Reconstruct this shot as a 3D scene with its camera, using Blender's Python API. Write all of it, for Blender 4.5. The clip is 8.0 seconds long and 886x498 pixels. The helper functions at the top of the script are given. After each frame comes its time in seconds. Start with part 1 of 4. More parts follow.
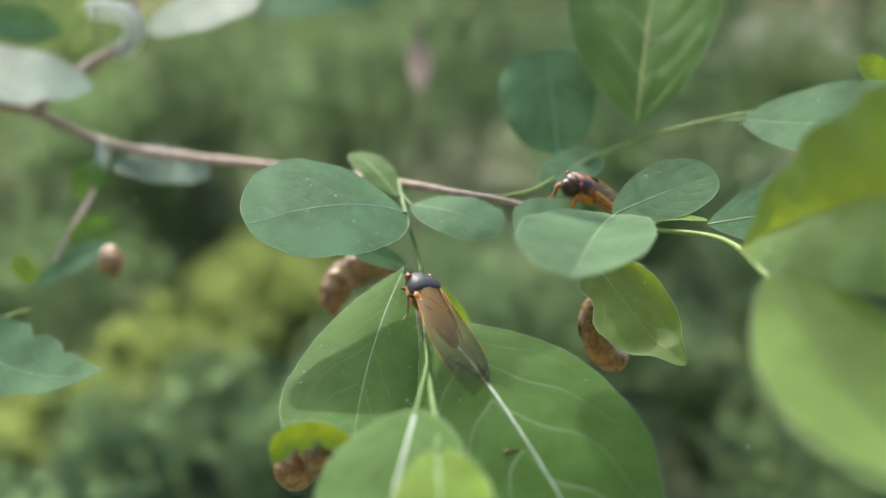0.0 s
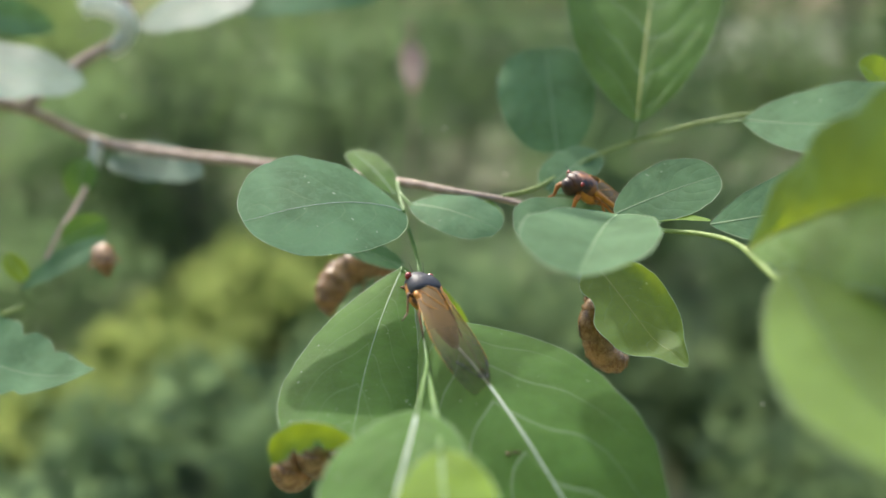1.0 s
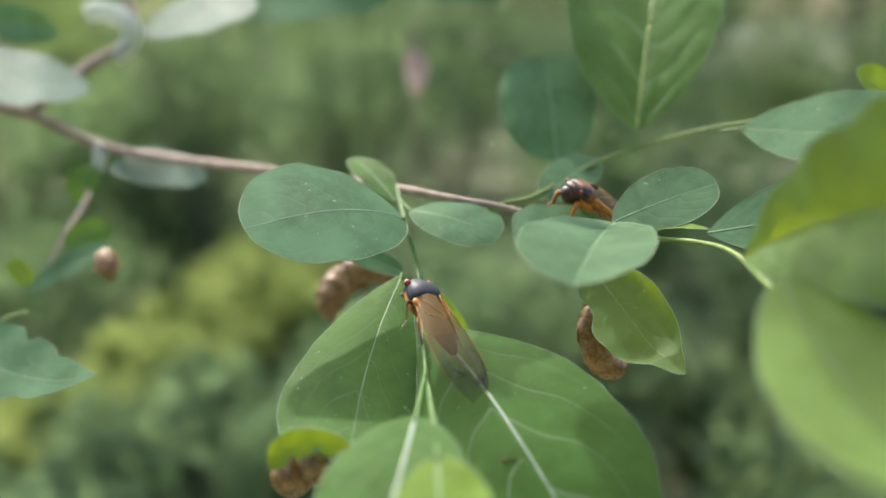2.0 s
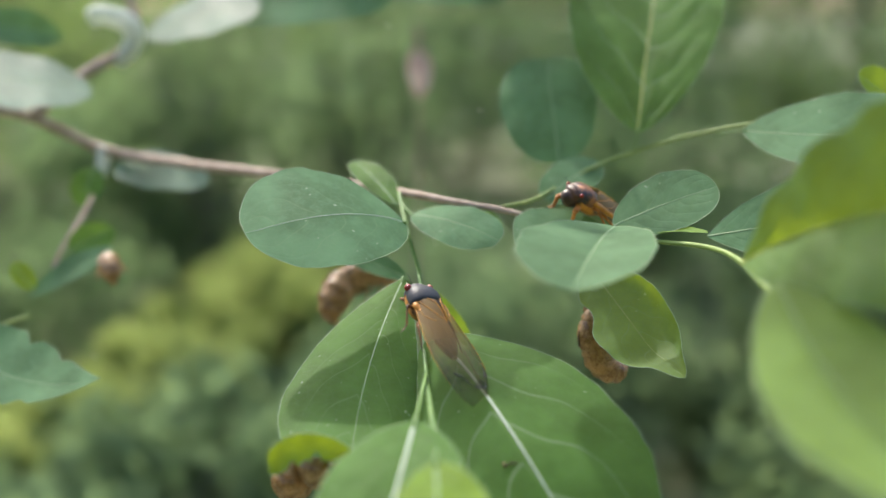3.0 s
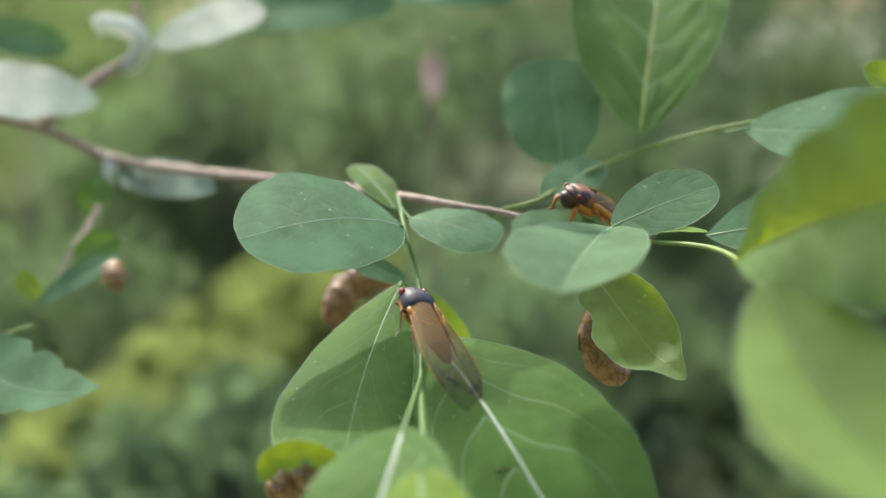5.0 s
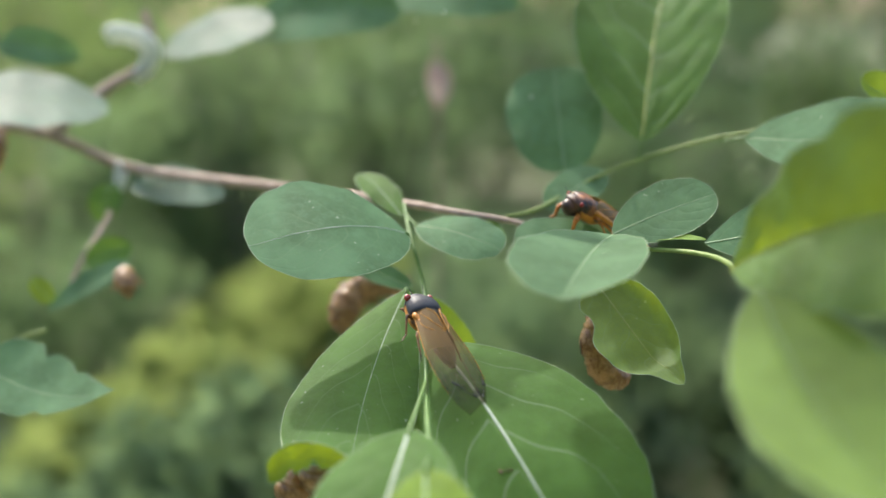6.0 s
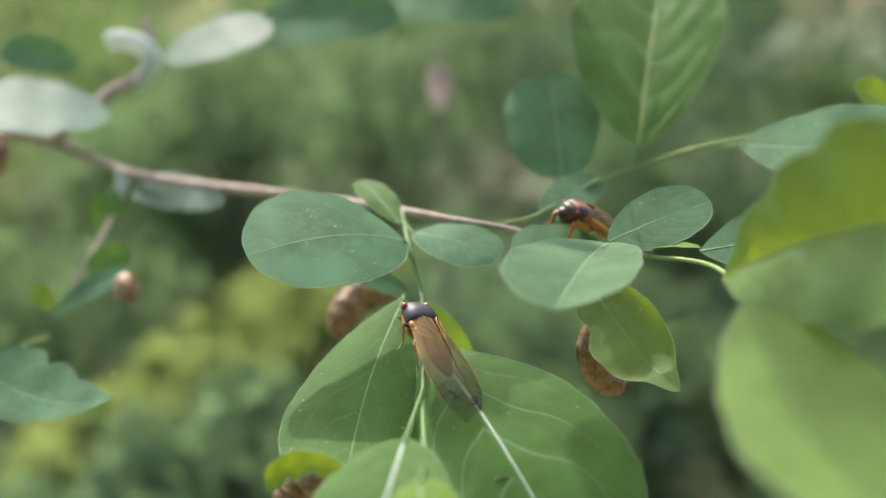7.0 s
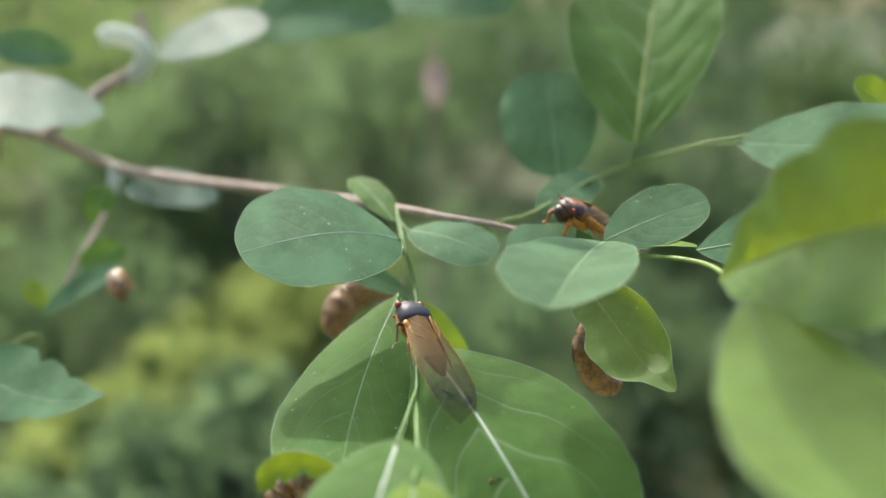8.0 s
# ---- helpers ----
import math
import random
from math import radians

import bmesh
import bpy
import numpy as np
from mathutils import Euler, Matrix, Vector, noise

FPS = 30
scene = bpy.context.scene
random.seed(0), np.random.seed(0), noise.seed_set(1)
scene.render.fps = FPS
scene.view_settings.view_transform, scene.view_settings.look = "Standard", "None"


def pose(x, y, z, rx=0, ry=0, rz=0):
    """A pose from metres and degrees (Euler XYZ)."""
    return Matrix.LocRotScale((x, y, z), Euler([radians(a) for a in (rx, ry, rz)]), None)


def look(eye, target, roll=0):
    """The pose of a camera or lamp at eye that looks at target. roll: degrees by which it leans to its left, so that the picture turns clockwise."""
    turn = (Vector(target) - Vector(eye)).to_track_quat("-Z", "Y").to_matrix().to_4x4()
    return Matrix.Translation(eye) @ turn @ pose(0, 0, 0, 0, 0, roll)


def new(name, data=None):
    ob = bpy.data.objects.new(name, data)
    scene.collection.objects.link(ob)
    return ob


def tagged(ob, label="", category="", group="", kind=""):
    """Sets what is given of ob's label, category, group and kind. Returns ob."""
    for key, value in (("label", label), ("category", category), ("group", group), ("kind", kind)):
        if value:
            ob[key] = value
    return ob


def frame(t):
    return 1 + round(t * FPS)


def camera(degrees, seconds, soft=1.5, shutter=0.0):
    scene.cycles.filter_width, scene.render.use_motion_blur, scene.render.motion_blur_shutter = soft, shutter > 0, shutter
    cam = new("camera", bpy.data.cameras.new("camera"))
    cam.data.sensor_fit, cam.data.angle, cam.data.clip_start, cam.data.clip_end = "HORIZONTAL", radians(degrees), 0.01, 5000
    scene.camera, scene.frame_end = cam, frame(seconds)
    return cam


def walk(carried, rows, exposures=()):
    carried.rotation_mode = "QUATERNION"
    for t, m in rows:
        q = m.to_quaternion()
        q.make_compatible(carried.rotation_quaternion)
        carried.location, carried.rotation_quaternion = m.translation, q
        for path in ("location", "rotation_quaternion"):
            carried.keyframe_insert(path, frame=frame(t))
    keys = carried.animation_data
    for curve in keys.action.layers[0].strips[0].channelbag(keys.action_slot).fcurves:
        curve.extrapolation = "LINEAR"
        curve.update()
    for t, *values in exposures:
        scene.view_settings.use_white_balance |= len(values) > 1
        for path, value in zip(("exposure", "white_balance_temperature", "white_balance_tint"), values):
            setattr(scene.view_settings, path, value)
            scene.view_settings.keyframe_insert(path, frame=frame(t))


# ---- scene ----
# ---- camera ----
cam = camera(43.0, 8.0, soft=1.5)
cam.data.dof.use_dof = True
cam.data.dof.focus_distance = 0.276
cam.data.dof.aperture_fstop = 6.4
walk(cam, [
    (0.0, pose(0.00000, 0.00000, 1.15000, 78.000, -0.000, 0.000)),
    (0.5, pose(-0.00059, 0.00282, 1.15087, 77.689, -0.331, -0.071)),
    (1.0, pose(-0.00285, 0.00338, 1.14834, 78.140, -0.443, -0.522)),
    (1.5, pose(-0.00237, 0.00184, 1.14939, 78.272, -0.601, -0.372)),
    (3.0, pose(-0.00009, 0.00115, 1.15126, 78.227, -0.310, 0.024)),
    (3.5, pose(0.00036, 0.00321, 1.15308, 77.982, -0.507, 0.067)),
    (4.0, pose(0.00289, 0.00448, 1.14844, 78.507, -0.070, 0.428)),
    (4.5, pose(0.00711, 0.00511, 1.14953, 78.437, 0.521, 1.015)),
    (6.0, pose(0.00815, -0.00254, 1.15247, 78.674, 0.732, 1.537)),
    (6.5, pose(0.00937, -0.00469, 1.15613, 78.415, 0.795, 1.944)),
    (7.0, pose(0.00995, -0.00425, 1.15504, 78.654, 0.954, 1.677)),
    (7.5, pose(0.00809, -0.00236, 1.15436, 78.718, 0.648, 1.737)),
    (8.0, pose(0.01024, -0.00153, 1.15502, 78.455, 0.723, 1.521)),
], exposures=((0.0, 1.42, 6500, 8), (8.0, 1.45, 6500, 8)))

# ---- world, sun ----
SUN_DIR = Vector((-0.292, 0.573, 0.766)).normalized()
world = bpy.data.worlds.new("sky")
scene.world = world
world.use_nodes = True
wn = world.node_tree.nodes
sky = wn.new("ShaderNodeTexSky")
sky.sky_type = "NISHITA"
sky.sun_disc = False
sky.dust_density = 4.0
sky.sun_elevation = math.asin(SUN_DIR.z)
sky.sun_rotation = math.atan2(SUN_DIR.x, SUN_DIR.y)
world.node_tree.links.new(sky.outputs[0], wn["Background"].inputs[0])
wn["Background"].inputs[1].default_value = 0.15
sun_data = bpy.data.lights.new("sun", "SUN")
sun_data.energy, sun_data.angle, sun_data.color = 1.7, radians(0.6), (1.0, 0.95, 0.86)
sun = new("sun", sun_data)
sun.matrix_world = look(SUN_DIR * 20, (0, 0, 0))


# ---- material helpers ----
def material(name):
    mat = bpy.data.materials.new(name)
    mat.use_nodes = True
    mat.node_tree.nodes.clear()
    return mat, mat.node_tree.nodes, mat.node_tree.links


def math_node(n, l, op, a, b=None, c=None):
    node = n.new("ShaderNodeMath")
    node.operation = op
    for k, v in enumerate((a, b, c)):
        if v is None:
            continue
        if isinstance(v, (int, float)):
            node.inputs[k].default_value = v
        else:
            l.new(v, node.inputs[k])
    return node.outputs[0]


def mix_rgb(n, l, fac, a, b, blend="MIX"):
    node = n.new("ShaderNodeMix")
    node.data_type, node.blend_type = "RGBA", blend
    for k, v in ((0, fac), (6, a), (7, b)):
        if isinstance(v, (int, float)):
            node.inputs[k].default_value = v
        elif isinstance(v, tuple):
            node.inputs[k].default_value = (*v, 1)
        else:
            l.new(v, node.inputs[k])
    return node.outputs[2]


def noise_tex(n, l, vec, scale, detail=3.0, rough=0.55):
    node = n.new("ShaderNodeTexNoise")
    node.inputs["Scale"].default_value, node.inputs["Detail"].default_value = scale, detail
    node.inputs["Roughness"].default_value = rough
    l.new(vec, node.inputs["Vector"])
    return node.outputs[0]


def ramp(n, l, fac, lo, hi):
    node = n.new("ShaderNodeMapRange")
    node.interpolation_type = "SMOOTHSTEP"
    l.new(fac, node.inputs[0])
    node.inputs[1].default_value, node.inputs[2].default_value = lo, hi
    return node.outputs[0]


def leaf_material(name, top, through_col, trans=0.4, rough=0.42, gloss=0.32, pale=(0.30, 0.42, 0.20), vein_mix=0.36):
    """A leaf blade: waxy green with side veins, blotches and pale specks, lit through from behind."""
    mat, n, l = material(name)
    uv = n.new("ShaderNodeUVMap")
    uv.uv_map = "blade"
    sep = n.new("ShaderNodeSeparateXYZ")
    l.new(uv.outputs[0], sep.inputs[0])
    geo = n.new("ShaderNodeTexCoord")
    obj = geo.outputs["Object"]
    across = math_node(n, l, "ABSOLUTE", math_node(n, l, "MULTIPLY_ADD", sep.outputs[1], 2.0, -1.0))
    lines = n.new("ShaderNodeUVMap")
    lines.uv_map = "veins"
    vsep = n.new("ShaderNodeSeparateXYZ")
    l.new(lines.outputs[0], vsep.inputs[0])
    cell = math_node(n, l, "FRACT", vsep.outputs[0])
    dist = math_node(n, l, "ABSOLUTE", math_node(n, l, "SUBTRACT", cell, 0.5))
    thin = math_node(n, l, "MULTIPLY_ADD", across, -0.030, 0.042)
    vein = math_node(n, l, "SUBTRACT", 1.0, ramp(n, l, math_node(n, l, "DIVIDE", dist, thin), 0.25, 1.0))
    fade = ramp(n, l, across, 0.97, 0.60)
    vein = math_node(n, l, "MULTIPLY", vein, fade)
    vor = n.new("ShaderNodeTexVoronoi")
    vor.feature = "DISTANCE_TO_EDGE"
    vor.inputs["Scale"].default_value = 420.0
    l.new(obj, vor.inputs["Vector"])
    net = ramp(n, l, vor.outputs["Distance"], 0.09, 0.0)
    blotch = noise_tex(n, l, obj, 60.0, 4.0)
    fine = noise_tex(n, l, obj, 900.0, 2.0)
    speck_tex = noise_tex(n, l, obj, 640.0, 1.0)
    speck = ramp(n, l, speck_tex, 0.755, 0.785)
    rnd = n.new("ShaderNodeObjectInfo")
    dark = tuple(c * 0.76 for c in top)
    light = tuple(min(1, c * 1.25 + 0.012) for c in top)
    col = mix_rgb(n, l, ramp(n, l, blotch, 0.32, 0.7), dark, light)
    col = mix_rgb(n, l, math_node(n, l, "MULTIPLY", fine, 0.25), col, top)
    mottle = ramp(n, l, noise_tex(n, l, obj, 330.0, 3.0, 0.65), 0.46, 0.68)
    col = mix_rgb(n, l, math_node(n, l, "MULTIPLY", mottle, 0.30), col, tuple(c * 1.45 + 0.012 for c in top))
    hue = n.new("ShaderNodeHueSaturation")
    l.new(col, hue.inputs["Color"])
    l.new(math_node(n, l, "MULTIPLY_ADD", rnd.outputs["Random"], 0.14, 0.93), hue.inputs["Value"])
    l.new(math_node(n, l, "MULTIPLY_ADD", rnd.outputs["Random"], 0.012, 0.496), hue.inputs["Hue"])
    col = mix_rgb(n, l, math_node(n, l, "MULTIPLY", vein, vein_mix), hue.outputs[0], pale)
    col = mix_rgb(n, l, math_node(n, l, "MULTIPLY", net, 0.11), col, (0.30, 0.42, 0.20))
    col = mix_rgb(n, l, math_node(n, l, "MULTIPLY", speck, 0.45), col, (0.62, 0.68, 0.5))
    tcol = mix_rgb(n, l, ramp(n, l, blotch, 0.3, 0.75), tuple(c * 0.75 for c in through_col), through_col)
    tcol = mix_rgb(n, l, math_node(n, l, "MULTIPLY", vein, 0.4), tcol, tuple(c * 0.45 for c in through_col))
    tcol = mix_rgb(n, l, math_node(n, l, "MULTIPLY", net, 0.30), tcol, tuple(c * 0.5 for c in through_col))
    bump = n.new("ShaderNodeBump")
    bump.inputs["Strength"].default_value, bump.inputs["Distance"].default_value = 0.42, 0.00014
    relief = math_node(n, l, "SUBTRACT", math_node(n, l, "MULTIPLY", ramp(n, l, dist, 0.0, 0.16), 0.35),
                       math_node(n, l, "MULTIPLY", net, 0.12))
    relief = math_node(n, l, "ADD", relief, math_node(n, l, "MULTIPLY", noise_tex(n, l, obj, 220.0, 3.0), 0.5))
    l.new(relief, bump.inputs["Height"])
    p = n.new("ShaderNodeBsdfPrincipled")
    l.new(col, p.inputs["Base Color"])
    rg = math_node(n, l, "MULTIPLY_ADD", blotch, 0.25, rough - 0.1)
    l.new(rg, p.inputs["Roughness"])
    p.inputs["Specular IOR Level"].default_value = gloss
    l.new(bump.outputs[0], p.inputs["Normal"])
    tr = n.new("ShaderNodeBsdfTranslucent")
    l.new(tcol, tr.inputs["Color"])
    l.new(bump.outputs[0], tr.inputs["Normal"])
    mx = n.new("ShaderNodeMixShader")
    mx.inputs[0].default_value = trans
    l.new(p.outputs[0], mx.inputs[1])
    l.new(tr.outputs[0], mx.inputs[2])
    out = n.new("ShaderNodeOutputMaterial")
    l.new(mx.outputs[0], out.inputs[0])
    return mat


def plain_material(name, a, b, scale, rough=0.6, bump=0.0, bump_scale=None, metal=0.0, spec=0.5, sub=0.0, coat=0.0, trans=0.0):
    """Two colours mixed by a noise at two scales, with fine relief."""
    mat, n, l = material(name)
    obj = n.new("ShaderNodeTexCoord").outputs["Object"]
    big = noise_tex(n, l, obj, scale, 4.0)
    small = noise_tex(n, l, obj, scale * 7, 3.0)
    f = math_node(n, l, "ADD", math_node(n, l, "MULTIPLY", big, 0.7), math_node(n, l, "MULTIPLY", small, 0.3))
    col = mix_rgb(n, l, ramp(n, l, f, 0.35, 0.65), a, b)
    p = n.new("ShaderNodeBsdfPrincipled")
    l.new(col, p.inputs["Base Color"])
    l.new(math_node(n, l, "MULTIPLY_ADD", small, 0.3, rough - 0.15), p.inputs["Roughness"])
    p.inputs["Metallic"].default_value = metal
    p.inputs["Specular IOR Level"].default_value = spec
    p.inputs["Coat Weight"].default_value = coat
    p.inputs["Transmission Weight"].default_value = trans
    if bump:
        bm_node = n.new("ShaderNodeBump")
        bm_node.inputs["Strength"].default_value, bm_node.inputs["Distance"].default_value = 0.6, bump
        l.new(noise_tex(n, l, obj, bump_scale or scale * 5, 4.0), bm_node.inputs["Height"])
        l.new(bm_node.outputs[0], p.inputs["Normal"])
    last = p.outputs[0]
    if sub:
        tr = n.new("ShaderNodeBsdfTranslucent")
        l.new(col, tr.inputs["Color"])
        mx = n.new("ShaderNodeMixShader")
        mx.inputs[0].default_value = sub
        l.new(last, mx.inputs[1])
        l.new(tr.outputs[0], mx.inputs[2])
        last = mx.outputs[0]
    out = n.new("ShaderNodeOutputMaterial")
    l.new(last, out.inputs[0])
    return mat


LEAF_BLUE = leaf_material("leaf_glaucous", (0.103, 0.187, 0.099), (0.18, 0.33, 0.05), trans=0.28, rough=0.65, gloss=0.08, vein_mix=0.22)
LEAF_GREEN = leaf_material("leaf_green", (0.064, 0.152, 0.032), (0.25, 0.41, 0.05), trans=0.36, rough=0.6, gloss=0.10)
LEAF_RICH = leaf_material("leaf_rich", (0.064, 0.147, 0.034), (0.29, 0.44, 0.095), trans=0.42, rough=0.55, gloss=0.11, pale=(0.38, 0.48, 0.32), vein_mix=0.55)
LEAF_YOUNG = leaf_material("leaf_young", (0.16, 0.26, 0.06), (0.38, 0.52, 0.03), trans=0.5, rough=0.55, gloss=0.15)
LEAF_NEAR = leaf_material("leaf_near", (0.125, 0.215, 0.046), (0.34, 0.46, 0.03), trans=0.40, rough=0.55, gloss=0.2)
LEAF_PALE = leaf_material("leaf_pale", (0.128, 0.192, 0.143), (0.28, 0.39, 0.18), trans=0.3, rough=0.55, gloss=0.3)
LEAF_OLIVE = leaf_material("leaf_olive", (0.098, 0.168, 0.064), (0.42, 0.52, 0.02), trans=0.42, rough=0.55, gloss=0.15)
LEAF_FRESH = leaf_material("leaf_fresh", (0.17, 0.27, 0.032), (0.42, 0.54, 0.02), trans=0.4, rough=0.6, gloss=0.1)
RIB = plain_material("rib", (0.22, 0.34, 0.15), (0.30, 0.42, 0.20), 400.0, 0.5)
RIB_YELLOW = plain_material("rib_yellow", (0.26, 0.31, 0.05), (0.34, 0.38, 0.08), 400.0, 0.5)
RIB_PALE = plain_material("rib_pale", (0.36, 0.44, 0.32), (0.50, 0.56, 0.46), 400.0, 0.45)
MARGIN = plain_material("leaf_margin", (0.18, 0.28, 0.13), (0.32, 0.42, 0.23), 300.0, 0.5)
STEM_GREEN = plain_material("stem_green", (0.085, 0.18, 0.035), (0.145, 0.26, 0.06), 300.0, 0.5, 0.0003)
STEM_YELLOW = plain_material("stem_yellow", (0.14, 0.215, 0.04), (0.22, 0.30, 0.07), 300.0, 0.6, 0.0003)
BARK = plain_material("bark", (0.22, 0.15, 0.11), (0.36, 0.27, 0.22), 250.0, 0.8, 0.0006)
BARK_PINK = plain_material("bark_pink", (0.28, 0.200, 0.145), (0.43, 0.325, 0.255), 200.0, 0.7, 0.0006)


# ---- mesh helpers ----
def mesh_object(name, verts, faces, mat, parent=None, label="", uvs=None, smooth=True, veins=None):
    me = bpy.data.meshes.new(name)
    me.from_pydata(verts, [], faces)
    me.materials.append(mat)
    if smooth:
        me.polygons.foreach_set("use_smooth", [True] * len(me.polygons))
    if uvs is not None:
        idx = np.empty(len(me.loops), dtype=np.int32)
        me.loops.foreach_get("vertex_index", idx)
        for layer_name, coords in (("blade", uvs), ("veins", uvs if veins is None else veins)):
            layer = me.uv_layers.new(name=layer_name)
            layer.data.foreach_set("uv", np.asarray(coords, dtype=np.float32)[idx].ravel())
    me.update()
    ob = new(name, me)
    if parent is not None:
        ob.parent = parent
    if label:
        ob["label"] = label
    return ob


def thing(name, at, label, category, group="", kind=""):
    """An Empty at the base of a thing, which parents its parts."""
    ob = new(name)
    ob.empty_display_size = 0.01
    ob.location = at
    ob["origin"] = [float(c) for c in at]
    return tagged(ob, label, category, group, kind)


def smooth_path(points, steps):
    """A Catmull-Rom line through the points."""
    pts = [Vector(p) for p in points]
    pts = [pts[0] * 2 - pts[1]] + pts + [pts[-1] * 2 - pts[-2]]
    out = []
    for i in range(1, len(pts) - 2):
        a, b, c, d = pts[i - 1:i + 3]
        for k in range(steps):
            t = k / steps
            out.append(0.5 * (2 * b + (c - a) * t + (2 * a - 5 * b + 4 * c - d) * t * t + (3 * b - a - 3 * c + d) * t ** 3))
    out.append(pts[-2])
    return out


def tube_data(line, radii, sides=8, rough=0.0):
    """Rings along a line; radii: one number a point."""
    verts, faces = [], []
    ref = None
    for i, p in enumerate(line):
        d = (line[min(i + 1, len(line) - 1)] - line[max(i - 1, 0)]).normalized()
        if ref is None:
            ref = d.orthogonal().normalized()
        ref = (ref - d * ref.dot(d)).normalized()
        o = d.cross(ref)
        for k in range(sides):
            a = 2 * math.pi * k / sides
            r = radii[i]
            if rough:
                r *= 1 + rough * noise.noise(Vector((p.x * 300 + k, p.y * 300, p.z * 300)))
            verts.append(p + (ref * math.cos(a) + o * math.sin(a)) * r)
    n = len(line)
    for i in range(n - 1):
        for k in range(sides):
            k2 = (k + 1) % sides
            faces.append((i * sides + k, i * sides + k2, (i + 1) * sides + k2, (i + 1) * sides + k))
    faces.append(tuple(range(sides))[::-1])
    faces.append(tuple((n - 1) * sides + k for k in range(sides)))
    return verts, faces


def tube(name, points, r0, r1, mat, parent, label="", sides=8, steps=6, rough=0.0, swell=()):
    """A tapering stem through the points, in the parent's space when it has one. swell: (place 0..1, width, factor)."""
    at = Vector(parent["origin"]) if parent is not None and "origin" in parent else Vector()
    line = [p - at for p in smooth_path(points, steps)]
    radii = []
    for i in range(len(line)):
        t = i / (len(line) - 1)
        r = r0 + (r1 - r0) * t
        for c, w, f in swell:
            r *= 1 + f * math.exp(-((t - c) / w) ** 2)
        radii.append(r)
    v, f = tube_data(line, radii, sides, rough)
    return mesh_object(name, v, f, mat, parent, label)


def leaf(parent, base, tip, face, width, mat, label="", p=0.55, q=0.75, bow=0.05, side=0.0, fold=8.0, cup=0.0,
         roll=0.0, wave=0.03, waves=3.0, left=1.0, right=1.0, twist=0.0, rib=0.00028, rib_mat=None, margin=True,
         petiole=None, seed=0, nu=84, nv=36, bite=(), tipcurl=0.0, name="leaf", quilt=0.00004, veins=6.0, slant=0.5, mucro=0.0,
         rag=0.012):
    """One leaf: a curved, folded, wavy blade from base to tip that faces 'face', with its midrib, rim and petiole.
    p, q: how blunt base and tip are. bow, side: the arch of the midrib out of and in the blade, in lengths. fold: degrees
    by which each half rises. cup: bend across. roll: curl of the (left, right) edges. bite: (u, side, depth) or (u, side, depth,
    span) cut from the rim. quilt: how far the blade swells between its side veins. mucro: length of the pointed tip. rag: worn rim."""
    at = Vector(parent["origin"])
    base, tip, face = Vector(base), Vector(tip), Vector(face)
    axis = tip - base
    length = axis.length
    ax = axis / length
    nz = (face - ax * face.dot(ax)).normalized()
    sx = ax.cross(nz)
    peak = (p / (p + q)) ** p * (q / (p + q)) ** q
    rolls = roll if isinstance(roll, tuple) else (roll, roll)

    def vein_at(u, v):
        """The side veins' count at a place: whole numbers and a half lie on a vein."""
        a = abs(v)
        shift = 0.45 if v > 0 else 0.0
        wander = 0.22 * math.sin(3.1 * u + 1.9 * seed + shift) + 0.10 * math.sin(9.0 * a + 2.3 * seed + 7 * u + 5 * shift)
        return veins * (u ** 0.9 - slant * a ** 1.45 * (0.55 + 0.45 * u)) + wander + shift + 20.0

    def spot(u, v):
        h = 0.5 * width * (u ** p) * ((1 - u) ** q) / peak if 0 < u < 1 else 0.0
        h *= left if v < 0 else right
        h *= 1 + 0.008 * math.sin(u * 23 + seed) + 0.006 * math.sin(u * 51 + 2 * seed + (3 if v > 0 else 0))
        h *= 1 + rag * noise.noise(Vector((u * 34, seed * 3.7, 5 if v > 0 else 0)))
        a = abs(v)
        for bu, bs, bd, *span in bite:
            if bs * v > 0:
                h *= 1 - bd * math.exp(-((u - bu) / (span[0] if span else 0.05)) ** 2)
        f = radians(fold)
        lat, up = h * a * math.cos(f), h * a * math.sin(f)
        up += cup * h * a * a
        rl = rolls[0] if v < 0 else rolls[1]
        if rl:
            k = max(0.0, a - 0.45) / 0.55
            up += rl * h * k * k
            lat -= abs(rl) * h * k ** 3 * 0.45
        up += wave * h * a * math.sin(2 * math.pi * waves * u + seed * 1.7 + (1.3 if v > 0 else 0))
        swell = abs(math.cos(math.pi * vein_at(u, v))) ** 0.7
        up += quilt * swell * min(1, a * 5) * max(0.0, 1 - a ** 4) * min(1, 6 * u * (1 - u))
        up += quilt * 0.7 * noise.noise(Vector((u * 7, v * 5, seed * 1.3)))
        arch = 4 * u * (1 - u)
        tc = max(0.0, u - 0.7) / 0.3
        point = max(0.0, (u - 0.93) / 0.07) ** 2 * mucro
        ang = radians(twist) * u
        s = 1 if v > 0 else -1
        lx, lz = s * lat * math.cos(ang) - up * math.sin(ang), s * lat * math.sin(ang) + up * math.cos(ang)
        return base - at + ax * ((u + point) * length) + sx * (lx + side * length * arch) + nz * (lz + (bow * arch + tipcurl * tc * tc) * length)

    verts, uvs, lines, faces = [], [], [], []
    for i in range(nu + 1):
        u = 0.7 * (0.5 - 0.5 * math.cos(math.pi * i / nu)) + 0.3 * i / nu
        for j in range(nv + 1):
            v = 2 * j / nv - 1
            verts.append(spot(min(max(u, 0.0001), 0.9999), v))
            uvs.append((u, 0.5 + 0.5 * v))
            lines.append((vein_at(u, v), abs(v)))
    w = nv + 1
